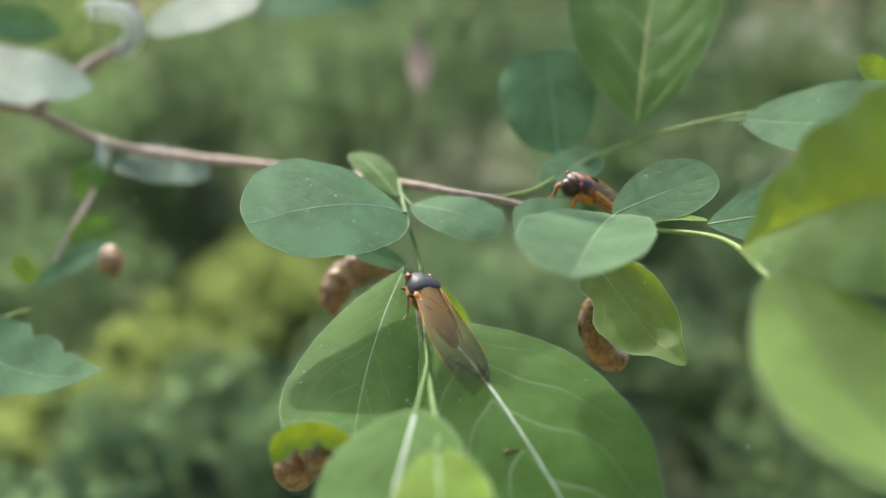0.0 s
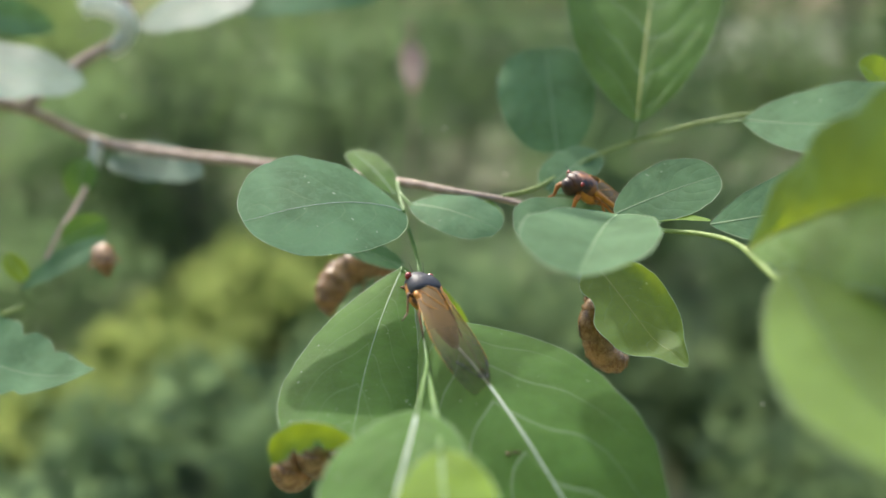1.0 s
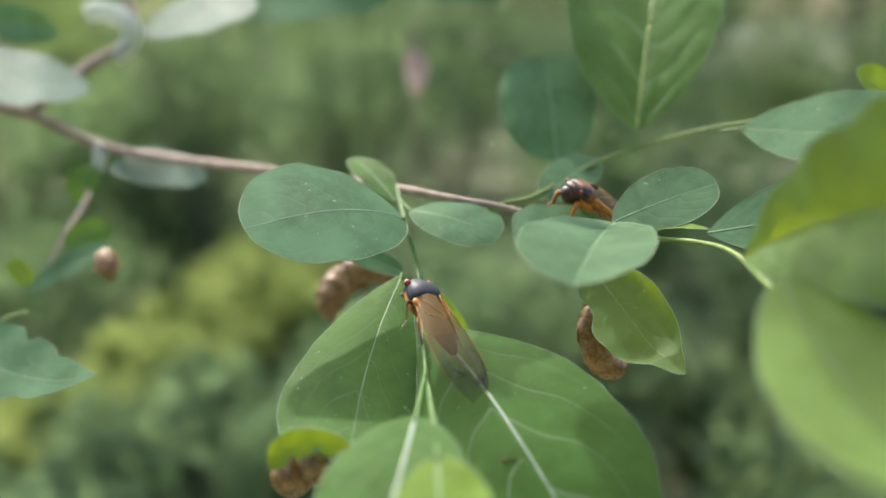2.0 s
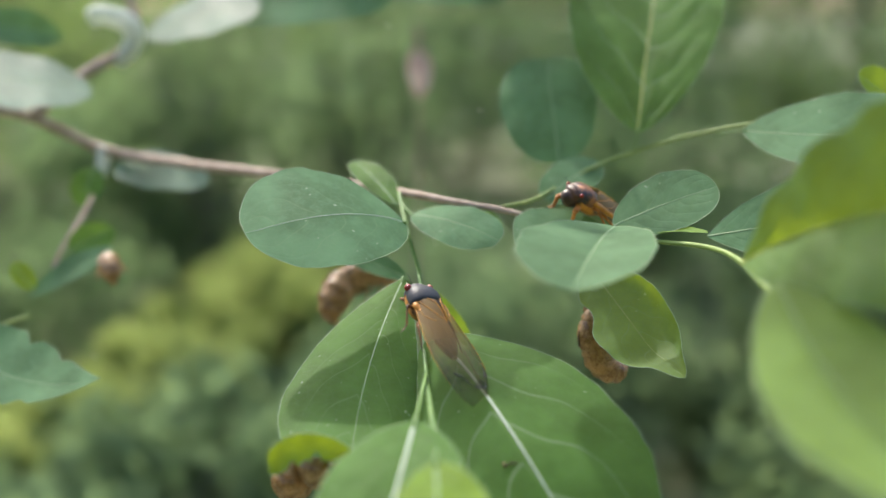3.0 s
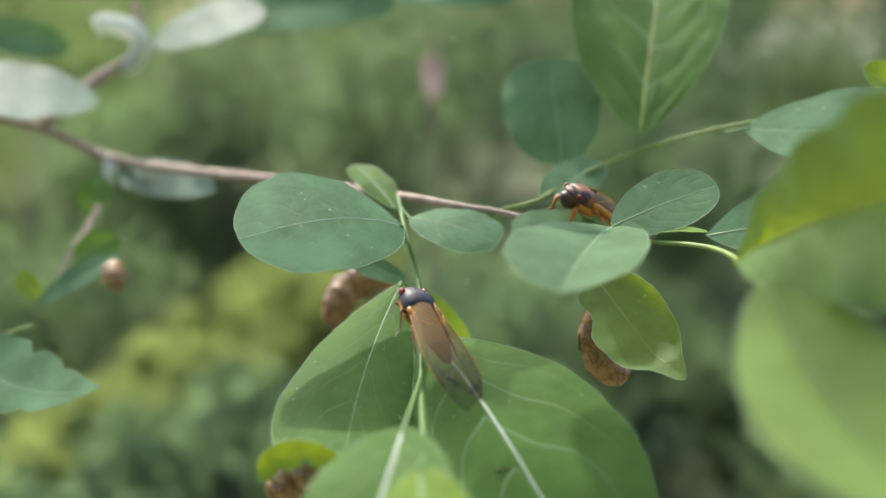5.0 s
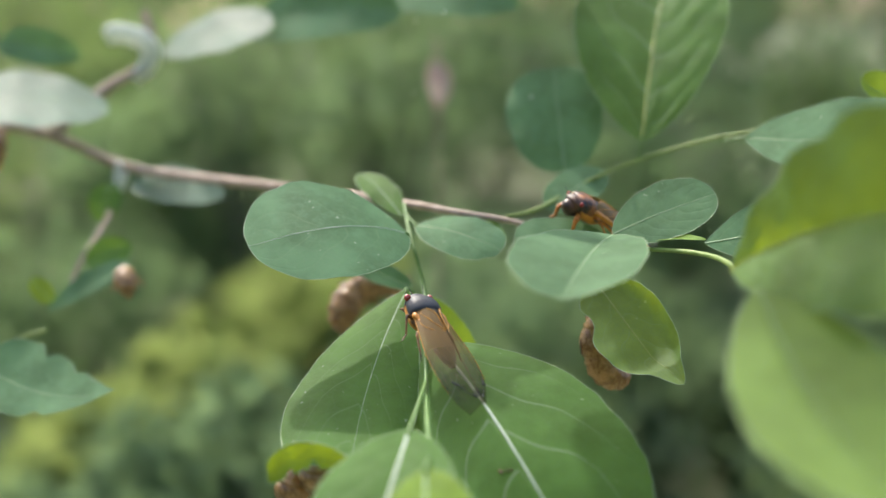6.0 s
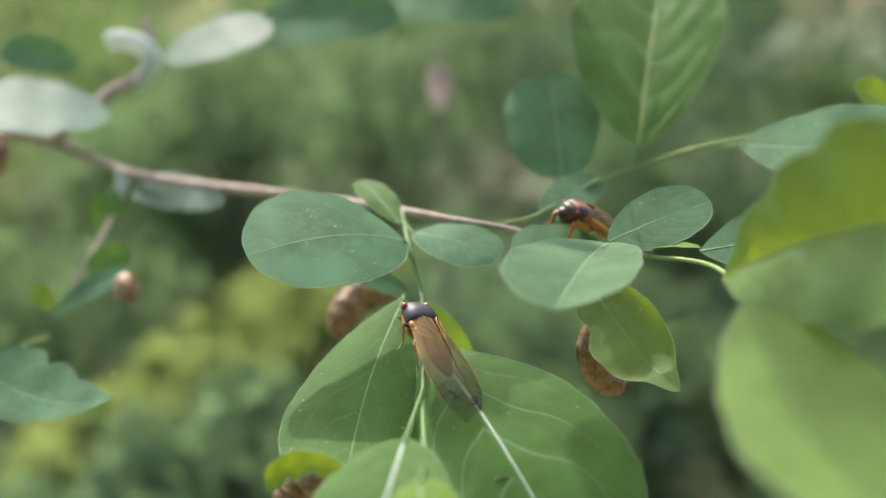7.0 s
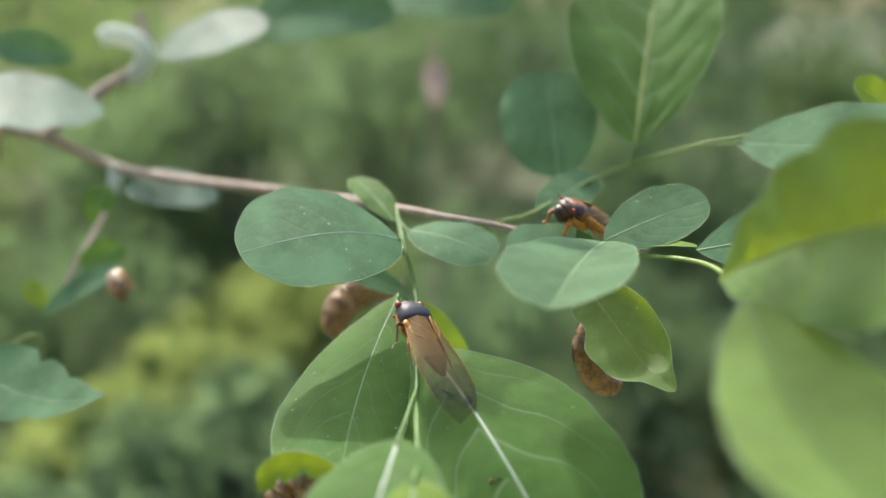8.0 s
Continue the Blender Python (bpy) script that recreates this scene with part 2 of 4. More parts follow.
    for i in range(nu):
        for j in range(nv):
            faces.append((i * w + j, i * w + j + 1, (i + 1) * w + j + 1, (i + 1) * w + j))
    blade = mesh_object(name, verts, faces, mat, parent, label, uvs, True, lines)
    if rib:
        radii = [rib * (1 - 0.85 * i / nu) for i in range(nu + 1)]
        line = [verts[i * w + nv // 2] - nz * radii[i] * 0.3 for i in range(nu + 1)]
        v, f = tube_data(line, radii, 6)
        mesh_object("midrib", v, f, rib_mat or RIB, blade)
    if margin:
        rim = [verts[i * w] for i in range(nu + 1)] + [verts[i * w + nv] for i in range(nu - 1, -1, -1)]
        v, f = tube_data(rim, [0.00008] * len(rim), 4)
        mesh_object("leaf_margin", v, f, MARGIN, blade)
    if petiole:
        line = [q2 - at for q2 in smooth_path([Vector(x) for x in petiole] + [base, base + ax * length * 0.03], 5)]
        v, f = tube_data(line, [0.0004] * len(line), 7)
        mesh_object("petiole", v, f, STEM_GREEN, blade)
    return blade


# ---- ground ----
GROUND = plain_material("forest_floor", (0.11, 0.125, 0.07), (0.19, 0.20, 0.115), 1.5, 0.9, 0.02, 20.0)
gv, gf = [], []
NG = 60
for i in range(NG + 1):
    for j in range(NG + 1):
        a, b = 2 * i / NG - 1, 2 * j / NG - 1
        x, y = 600 * a * abs(a) ** 2.2, 600 * b * abs(b) ** 2.2
        gv.append((x, y, 0.08 * noise.noise(Vector((x * 0.5, y * 0.5, 0)))))
for i in range(NG):
    for j in range(NG):
        gf.append((i * (NG + 1) + j, (i + 1) * (NG + 1) + j, (i + 1) * (NG + 1) + j + 1, i * (NG + 1) + j + 1))
tagged(mesh_object("ground", gv, gf, GROUND), "forest floor with low green growth", "ground", kind="structure")

# ---- branch with the two insects ----
branch = thing("branch", (0.0190, 0.3077, 1.0979), "slender woody shrub twig with broad green leaves", "branch")
tube("woody_twig", [(-0.1928, 0.4576, 1.1155), (-0.1643, 0.4534, 1.1096), (-0.1341, 0.4430, 1.0987), (-0.1026, 0.4201, 1.0969), (-0.0652, 0.3864, 1.0978), (-0.0336, 0.3601, 1.0982), (-0.0114, 0.3267, 1.1002), (0.0026, 0.3140, 1.0997), (0.0190, 0.3077, 1.0979), (0.0331, 0.3003, 1.0949), (0.0465, 0.2876, 1.0944)],
     0.0025, 0.0004, BARK_PINK, branch, "pinkish brown woody twig", 10, 8, 0.12)
tube("hanging_shoot", [(-0.0128, 0.3267, 1.1002), (-0.0117, 0.3193, 1.0969), (-0.0094, 0.3079, 1.0911), (-0.0060, 0.2989, 1.0803), (-0.0044, 0.2657, 1.0710), (-0.0026, 0.2278, 1.0710), (-0.0010, 0.2041, 1.0707)],
     0.0006, 0.0005, STEM_GREEN, branch, "green hanging shoot", 8, 8, 0.05)
tube("green_shoot", [(0.0169, 0.3137, 1.0983), (0.0264, 0.3223, 1.0991), (0.0367, 0.3356, 1.1023), (0.0489, 0.3450, 1.1067), (0.0592, 0.3499, 1.1098), (0.0707, 0.3465, 1.1139), (0.0809, 0.3389, 1.1176), (0.0913, 0.3311, 1.1206)],
     0.0006, 0.0006, STEM_YELLOW, branch, "slender yellow-green shoot", 8, 8, 0.05)
tube("side_stem", [(0.0444, 0.2837, 1.0961), (0.0516, 0.2794, 1.0957), (0.0624, 0.2670, 1.0969), (0.0663, 0.2503, 1.0977), (0.0663, 0.2248, 1.0968), (0.0680, 0.1991, 1.0951)],
     0.0005, 0.0008, STEM_YELLOW, branch, "green side stem", 8, 8, 0.05)

# leaves round the first insect
leaf(branch, (-0.0099, 0.2940, 1.0972), (-0.0473, 0.2716, 1.0987), (0.00, -0.53, 0.85), 0.0395, LEAF_BLUE, "broad oval leaf with a sunlit waxy face", mucro=0.03, veins=5, p=0.65, q=0.41, bow=0.14, side=-0.055, fold=-2, cup=0.0, left=0.94, right=1.08,
     wave=0.012, seed=1, rib=0.0002, rib_mat=RIB_PALE, petiole=[(-0.0097, 0.3062, 1.0907)])
leaf(branch, (-0.0088, 0.3132, 1.0961), (0.0153, 0.2980, 1.0918), (0.12, -0.60, 0.74), 0.0164, LEAF_BLUE, "small drooping oval leaf", p=0.67, q=0.40, bow=0.066, fold=0, cup=-0.05, left=0.96, right=1.01, wave=0.02, seed=2, petiole=[(-0.0116, 0.3179, 1.0983)], bite=((0.93, 1, 0.2),))
leaf(branch, (0.0026, 0.3193, 1.0969), (0.0162, 0.3015, 1.0927), (0.1, -0.75, 0.65), 0.009, LEAF_GREEN, "small dark leaf below another", p=0.5, q=0.5, seed=22)
leaf(branch, (-0.0133, 0.3219, 1.0973), (-0.0271, 0.3430, 1.1073), (0.30, -0.68, 0.66), 0.0106, LEAF_RICH, "small rounded green leaf", p=0.56, q=0.44, bow=0.042, fold=4, seed=3, rib=0.0003)
leaf(branch, (-0.0109, 0.3216, 1.0761), (-0.0319, 0.3315, 1.0832), (-0.1, -0.8, 0.6), 0.0072, LEAF_BLUE, "leaf hidden below a broad one", p=0.5, q=0.5, bow=0.0, seed=23)
leaf(branch, (-0.0406, 0.3318, 1.0845), (-0.0529, 0.3330, 1.0822), (-0.1, -0.8, 0.6), 0.0062, LEAF_BLUE, "leaf hidden below a broad one", p=0.5, q=0.5, bow=0.0, seed=43)
leaf(branch, (-0.0075, 0.3169, 1.0736), (0.0081, 0.3050, 1.0576), (-0.5, -0.7, 0.5), 0.011, LEAF_YOUNG, "small leaf behind the insect", p=0.5, q=0.5, seed=24)
leaf(branch, (-0.0103, 0.2942, 1.0822), (-0.0194, 0.2276, 1.0583), (-0.10, -0.88, 0.47), 0.0321, LEAF_GREEN, "large hanging leaf partly in shade", p=0.78, q=0.28, bow=-0.005, side=0.03, fold=4, cup=-0.2, left=0.79, right=1.18, wave=0.012, seed=4, petiole=[(-0.0057, 0.2935, 1.0788)], rib=0.00024)
leaf(branch, (-0.0171, 0.2114, 1.0655), (-0.0350, 0.2141, 1.0621), (0.0, -0.9, 0.35), 0.0066, LEAF_FRESH, "curled yellow-green leaf end over two shells", p=0.55, q=0.25, side=0.13, fold=0, cup=0.15, wave=0.06, seed=41, rib=0, bite=((0.42, -1, 0.75), (0.55, -1, 0.3), (0.7, -1, 0.5)))
large_leaf = leaf(branch, (-0.0027, 0.2690, 1.0744), (0.0320, 0.1946, 1.0421), (0.00, -0.85, 0.52), 0.0556, LEAF_RICH, "large hanging leaf with a pale midrib", p=0.75, q=0.56, bow=0.099, side=-0.015, fold=-25, cup=0.07, left=1.0, right=1.0, wave=0.02, seed=5, rib=0.0005, rib_mat=RIB_PALE, quilt=0.0002, veins=5, petiole=[(-0.0048, 0.2896, 1.0763)])
leaf(branch, (-0.0052, 0.2097, 1.0734), (-0.0117, 0.1683, 1.0608), (-0.15, -0.70, 0.70), 0.0252, LEAF_GREEN, "sunlit leaf with a pale midrib", p=0.72, q=0.51, side=-0.018, fold=6, cup=-0.07, left=0.99, right=1.10, wave=0.02, seed=6, quilt=0.00016, veins=5, rib=0.0005, rib_mat=RIB_PALE, petiole=[(-0.0035, 0.2448, 1.0718)])
leaf(branch, (-0.0010, 0.1864, 1.0747), (0.0008, 0.1584, 1.0619), (-0.10, -0.82, 0.56), 0.0230, LEAF_FRESH, "yellow-green young leaf", p=0.61, q=0.54, fold=-2, left=0.78, right=0.76, seed=7, rib=0.0003, petiole=[(-0.0010, 0.2041, 1.0707)])
# leaves of the upper shoot
leaf(branch, (0.0604, 0.3502, 1.1154), (0.0803, 0.4240, 1.1760), (-0.08, -0.66, 0.75), 0.0472, LEAF_RICH, "large upright leaf", p=0.71, q=0.49, bow=0.048, side=-0.008, fold=4, left=1.20, right=0.99, wave=0.015, seed=8, quilt=0.0005, veins=6, rib=0.0005, rib_mat=RIB_YELLOW, petiole=[(0.0592, 0.3499, 1.1100)])
leaf(branch, (0.0377, 0.3647, 1.1043), (0.0356, 0.3956, 1.1368), (-0.12, -0.76, 0.64), 0.0348, LEAF_BLUE, "round bluish leaf in shade", p=0.40, q=0.36, fold=5, left=1.0, right=0.85, wave=0.015, seed=9, petiole=[(0.0359, 0.3436, 1.1003)])
leaf(branch, (0.0303, 0.3263, 1.0983), (0.0485, 0.3504, 1.1067), (-0.01, -0.75, 0.66), 0.0140, LEAF_BLUE, "small rounded leaf", p=0.39, q=0.5, fold=1, seed=10)
leaf(branch, (0.0874, 0.3306, 1.1185), (0.1367, 0.2974, 1.1208), (0.03, -0.70, 0.70), 0.0310, LEAF_BLUE, "pointed leaf with a sunlit face", p=0.82, q=0.71, bow=0.01, side=0.03, fold=3, left=1.09, right=0.88, wave=0.02, seed=11, petiole=[(0.0812, 0.3386, 1.1164)])
leaf(branch, (0.1407, 0.3397, 1.1204), (0.1215, 0.3345, 1.1347), (0, -0.65, 0.75), 0.018, LEAF_FRESH, "pale yellow-green sunlit leaf", p=0.5, q=0.5, seed=25)
# leaves round the second insect
leaf(branch, (0.0416, 0.2680, 1.1014), (0.0250, 0.2102, 1.1003), (-0.14, -0.60, 0.78), 0.0292, LEAF_BLUE, "folded leaf with a pale waxy face", mucro=0.05, p=0.77, q=0.34, bow=0.034, fold=12, left=0.94, right=1.04, wave=0.02, seed=12)
leaf(branch, (0.0437, 0.2842, 1.0986), (0.0696, 0.2839, 1.1089), (0.06, -0.60, 0.80), 0.0200, LEAF_BLUE, "oval leaf with a waxy face", p=0.58, q=0.46, bow=0.045, side=0.01, fold=2, left=0.96, right=0.92, wave=0.015, seed=13)
leaf(branch, (0.0436, 0.2960, 1.0947), (0.0188, 0.2960, 1.0944), (0.01, -0.56, 0.83), 0.0160, LEAF_BLUE, "small rounded leaf", p=0.54, q=0.28, bow=0.036, fold=4, seed=14)
leaf(branch, (0.0650, 0.2717, 1.0993), (0.0523, 0.2798, 1.0975), (0, -0.2, 0.98), 0.004, LEAF_YOUNG, "narrow leaf seen edge on", p=0.5, q=0.5, seed=26, margin=False, rib=0)
leaf(branch, (0.0398, 0.2914, 1.0848), (0.0562, 0.2644, 1.0647), (0.15, -0.90, 0.42), 0.0215, LEAF_OLIVE, "hanging leaf with a curled bright edge", p=0.60, q=0.56, bow=0.04, side=0.015, fold=4, cup=0.07, left=0.98, right=1.06, mucro=0.13, veins=4, rib_mat=RIB_YELLOW,
     roll=(0.42, 0), tipcurl=0.16, wave=0.03, seed=15, rib=0.00022, bite=((0.36, 1, 0.28, 0.12),))
# near leaves
leaf(branch, (0.0587, 0.2158, 1.1040), (0.0857, 0.1619, 1.1260), (0.00, -0.91, 0.42), 0.0458, LEAF_OLIVE, "large out-of-focus leaf lit through", p=0.86, q=0.22, bow=0.066, side=-0.026, fold=36, cup=-0.21, left=0.86, right=0.98, wave=0.06, waves=4.2, quilt=0.0003, seed=16, rib=0.0007, rib_mat=RIB_YELLOW)

leaf(branch, (0.0639, 0.2675, 1.0993), (0.1030, 0.2612, 1.1093), (0.01, -0.66, 0.75), 0.0244, LEAF_BLUE, "leaf with a waxy face", p=0.84, q=0.47, bow=0.021, side=0.033, fold=1, seed=17)
leaf(branch, (0.0564, 0.1850, 1.1077), (0.0574, 0.1111, 1.0994), (-0.10, -0.50, 0.86), 0.0331, LEAF_NEAR, "large near leaf with a shaded half", p=0.73, q=0.60, bow=-0.062, side=0.014, fold=4.3, cup=-0.02, left=0.98, right=0.70, wave=0.02, seed=18, rib=0.00014, rib_mat=RIB)
# added shoot above the view; its leaves only cast shade on those below
tube("shade_shoot", [(0.1289, 0.2928, 1.1711), (0.0996, 0.2767, 1.1749), (0.0718, 0.2520, 1.1776), (0.0507, 0.2269, 1.1784), (0.0390, 0.1820, 1.1780), (0.0330, 0.1740, 1.1775)], 0.0006, 0.0005, STEM_GREEN, branch, "added unseen shoot that carries the shading leaves", 8, 8, 0.05)
leaf(branch, (0.0330, 0.1740, 1.1775), (0.0312, 0.2520, 1.1895), (-0.33, 0.53, 0.78), 0.0170, LEAF_GREEN, "added unseen leaf overhead that casts shade", p=0.4, q=0.38, fold=4, seed=28)
leaf(branch, (0.0450, 0.2272, 1.1800), (0.0445, 0.2200, 1.2010), (-0.33, 0.53, 0.78), 0.0100, LEAF_GREEN, "added unseen leaf overhead that casts shade", p=0.45, q=0.4, fold=4, seed=29, petiole=[(0.0507, 0.2269, 1.1784)])
leaf(branch, (0.0520, 0.2440, 1.1850), (0.0350, 0.2210, 1.1870), (-0.30, 0.57, 0.77), 0.0140, LEAF_GREEN, "added unseen leaf overhead that casts shade", p=0.5, q=0.45, fold=4, seed=61, petiole=[(0.0717, 0.2520, 1.1776)])
tube("shade_twig", [(0.0996, 0.2767, 1.1749), (0.0800, 0.3200, 1.1800), (0.0540, 0.3700, 1.1830), (0.0380, 0.4000, 1.1830)], 0.0006, 0.0004, STEM_GREEN, branch, "added unseen shoot that carries the shading leaves", 8, 8, 0.05)
leaf(branch, (0.0380, 0.4000, 1.1830), (0.0020, 0.4230, 1.1800), (-0.25, 0.45, 0.86), 0.0300, LEAF_GREEN, "added unseen leaf overhead that casts shade", p=0.5, q=0.45, fold=4, seed=62)
tube("shade_twig", [(0.0380, 0.4000, 1.1830), (0.0260, 0.3600, 1.1830), (0.0100, 0.3180, 1.1820)], 0.0004, 0.0003, STEM_GREEN, branch, "added unseen shoot that carries the shading leaves", 8, 8, 0.05)
leaf(branch, (0.0100, 0.3180, 1.1820), (-0.0140, 0.3080, 1.1770), (-0.30, 0.57, 0.77), 0.0150, LEAF_GREEN, "added unseen leaf overhead that casts shade", p=0.5, q=0.45, fold=4, seed=63)
leaf(branch, (-0.0120, 0.3370, 1.1810), (-0.0370, 0.3310, 1.1780), (-0.30, 0.57, 0.77), 0.0090, LEAF_GREEN, "added unseen leaf overhead that casts shade", p=0.5, q=0.45, fold=4, seed=64, petiole=[(0.0178, 0.3400, 1.1825)])
leaf(branch, (-0.0270, 0.3440, 1.1790), (-0.0305, 0.3175, 1.1775), (-0.30, 0.57, 0.77), 0.0105, LEAF_GREEN, "added unseen leaf overhead that casts shade", p=0.5, q=0.45, fold=4, seed=65, petiole=[(-0.0120, 0.3370, 1.1810)])
# far left leaves
leaf(branch, (-0.1398, 0.3170, 1.0542), (-0.0969, 0.3072, 1.0495), (-0.12, -0.50, 0.86), 0.0270, LEAF_BLUE, "toothed leaf on a far twig", p=0.42, q=1.15, bow=-0.106, side=0.062, fold=2, cup=0.02, left=1.18, right=0.80, seed=19, bite=((0.50, 1, 0.22), (0.35, -1, 0.22), (0.62, -1, 0.18)))


# ---- insects ----
CHITIN = plain_material("black_chitin", (0.012, 0.013, 0.019), (0.026, 0.027, 0.037), 500.0, 0.54, 0.0001, 1500.0, spec=0.6)
ABDOMEN = plain_material("abdomen_brown", (0.13, 0.085, 0.036), (0.24, 0.155, 0.062), 300.0, 0.5, 0.0001, 1500.0)
MOTTLED = plain_material("mottled_chitin", (0.018, 0.014, 0.016), (0.34, 0.12, 0.03), 420.0, 0.42, 0.0001, 1500.0)
CHITIN_BROWN = plain_material("brown_chitin", (0.03, 0.015, 0.010), (0.12, 0.045, 0.015), 400.0, 0.4, 0.0001, 1500.0)
for scar in ([(0.0129, 0.2213, 1.0598), (0.0133, 0.2208, 1.0596), (0.0137, 0.2206, 1.0596)], [(0.0143, 0.2206, 1.0602), (0.0146, 0.2201, 1.0602)], [(0.0151, 0.2200, 1.0604), (0.0155, 0.2199, 1.0606)]):
    line = [Vector(p) - Vector(branch["origin"]) for p in scar]
    sv, sf = tube_data(line, [0.00028] * len(line), 6, 0.5)
    mesh_object("scar", sv, sf, CHITIN_BROWN, large_leaf, "dark scar on the blade")
LEG_ORANGE = plain_material("leg_orange", (0.30, 0.09, 0.012), (0.62, 0.22, 0.03), 300.0, 0.4, 0.0001, 1500.0)
LEG = plain_material("leg_brown", (0.04, 0.016, 0.008), (0.26, 0.085, 0.016), 220.0, 0.4, 0.0001, 1500.0)
BELLY = plain_material("belly_rings", (0.05, 0.02, 0.010), (0.62, 0.24, 0.03), 260.0, 0.42, 0.0001, 1500.0)
VEIN_BROWN = plain_material("wing_vein_brown", (0.07, 0.04, 0.018), (0.20, 0.11, 0.04), 300.0, 0.5)
ORANGE = plain_material("orange_vein", (0.50, 0.19, 0.02), (0.74, 0.33, 0.035), 300.0, 0.42)
RED_EYE = plain_material("red_eye", (0.28, 0.02, 0.015), (0.42, 0.05, 0.03), 600.0, 0.22, coat=0.6)
AMBER = plain_material("amber_shell", (0.24, 0.13, 0.048), (0.56, 0.34, 0.14), 320.0, 0.28, 0.0003, 1100.0, sub=0.42, coat=0.6)


def wing_material():
    """A clear amber membrane, smoky towards the tip, with a wet sheen."""
    mat, n, l = material("wing_membrane")
    uv = n.new("ShaderNodeUVMap")
    uv.uv_map = "blade"
    sep = n.new("ShaderNodeSeparateXYZ")
    l.new(uv.outputs[0], sep.inputs[0])
    obj = n.new("ShaderNodeTexCoord").outputs["Object"]
    tint = mix_rgb(n, l, ramp(n, l, sep.outputs[0], 0.15, 0.75), (0.78, 0.66, 0.48), (0.82, 0.82, 0.74))
    clear = n.new("ShaderNodeBsdfTransparent")
    l.new(tint, clear.inputs[0])
    film = n.new("ShaderNodeBsdfPrincipled")
    col = mix_rgb(n, l, ramp(n, l, sep.outputs[0], 0.2, 0.8), (0.26, 0.155, 0.052), (0.10, 0.095, 0.055))
    smoke = ramp(n, l, noise_tex(n, l, obj, 260.0, 3.0), 0.50, 0.66)
    smoke = math_node(n, l, "MULTIPLY", smoke, ramp(n, l, sep.outputs[0], 0.35, 0.8))
    l.new(mix_rgb(n, l, smoke, col, (0.02, 0.018, 0.015)), film.inputs["Base Color"])
    film.inputs["Roughness"].default_value = 0.36
    film.inputs["Specular IOR Level"].default_value = 0.35
    mx = n.new("ShaderNodeMixShader")
    f = math_node(n, l, "ADD", math_node(n, l, "MULTIPLY_ADD", sep.outputs[0], -0.46, 0.76), math_node(n, l, "MULTIPLY", smoke, 0.30))
    l.new(f, mx.inputs[0])
    l.new(clear.outputs[0], mx.inputs[1])
    l.new(film.outputs[0], mx.inputs[2])
    out = n.new("ShaderNodeOutputMaterial")
    l.new(mx.outputs[0], out.inputs[0])
    return mat


WING = wing_material()
MM = 0.001


def lobes(name, rings, mat, parent, label="", sides=18, ridge=0.0, ridges=0, square=2.0):
    """A body loft along x. rings: (x, height of centre, half width, half height) in millimetres. ridge: depth of ring grooves."""
    verts, faces = [], []
    pts = [Vector((r[0], r[1], 0)) for r in rings]
    dims = [Vector((r[2], r[3], 0)) for r in rings]
    steps = 5
    line, size = smooth_path(pts, steps), smooth_path(dims, steps)
    n = len(line)
    for i, (c, d) in enumerate(zip(line, size)):
        t = i / (n - 1)
        tang = line[min(i + 1, n - 1)] - line[max(i - 1, 0)]
        tang = tang.normalized() if tang.length > 1e-9 else Vector((1, 0, 0))
        nrm = Vector((-tang.y, tang.x, 0))
        if nrm.y < 0:
            nrm = -nrm
        k = 1 - ridge * (0.5 + 0.5 * math.cos(2 * math.pi * ridges * t)) if ridges else 1.0
        for j in range(sides):
            a = 2 * math.pi * j / sides
            ca, sa = math.cos(a), math.sin(a)
            ca = math.copysign(abs(ca) ** (2 / square), ca)
            sa = math.copysign(abs(sa) ** (2 / square), sa)
            y, h = max(d.x, 0.02) * ca * k, max(d.y, 0.02) * sa * k
            verts.append(Vector((c.x + nrm.x * h, y, c.y + nrm.y * h)) * MM)
    for i in range(n - 1):
        for j in range(sides):
            j2 = (j + 1) % sides
            faces.append((i * sides + j, i * sides + j2, (i + 1) * sides + j2, (i + 1) * sides + j))
    faces.append(tuple(range(sides)))
    faces.append(tuple((n - 1) * sides + j for j in range(sides))[::-1])
    return mesh_object(name, verts, faces, mat, parent, label)


def bead(name, at, radius, mat, parent, label="", squash=(1, 1, 1)):
    bm = bmesh.new()
    bmesh.ops.create_uvsphere(bm, u_segments=16, v_segments=10, radius=radius * MM)
    for v in bm.verts:
        v.co = Vector((v.co.x * squash[0], v.co.y * squash[1], v.co.z * squash[2])) + Vector(at) * MM
    for f in bm.faces:
        f.smooth = True
    me = bpy.data.meshes.new(name)
    bm.to_mesh(me)
    bm.free()
    me.materials.append(mat)
    ob = new(name, me)
    ob.parent = parent
    if label:
        ob["label"] = label
    return ob


def rod(name, points, r0, r1, mat, parent, label="", sides=7, steps=4):
    line = smooth_path([Vector(p) * MM for p in points], steps)
    n = len(line) - 1
    v, f = tube_data(line, [(r0 + (r1 - r0) * i / n) * MM for i in range(n + 1)], sides)
    return mesh_object(name, v, f, mat, parent, label)


def insect_leg(parent, hip, knee, ankle, toe, mat, thick=0.55):
    femur = rod("leg", [hip, tuple((Vector(hip) + Vector(knee)) / 2 + Vector((0, 0, 0.3))), knee], thick, thick * 0.75, mat, parent)
    rod("tibia", [knee, tuple((Vector(knee) + Vector(ankle)) / 2), ankle], thick * 0.6, thick * 0.42, mat, femur)
    rod("tarsus", [ankle, tuple((Vector(ankle) + Vector(toe)) / 2 + Vector((0, 0, -0.15))), toe], thick * 0.42, thick * 0.2, mat, femur)


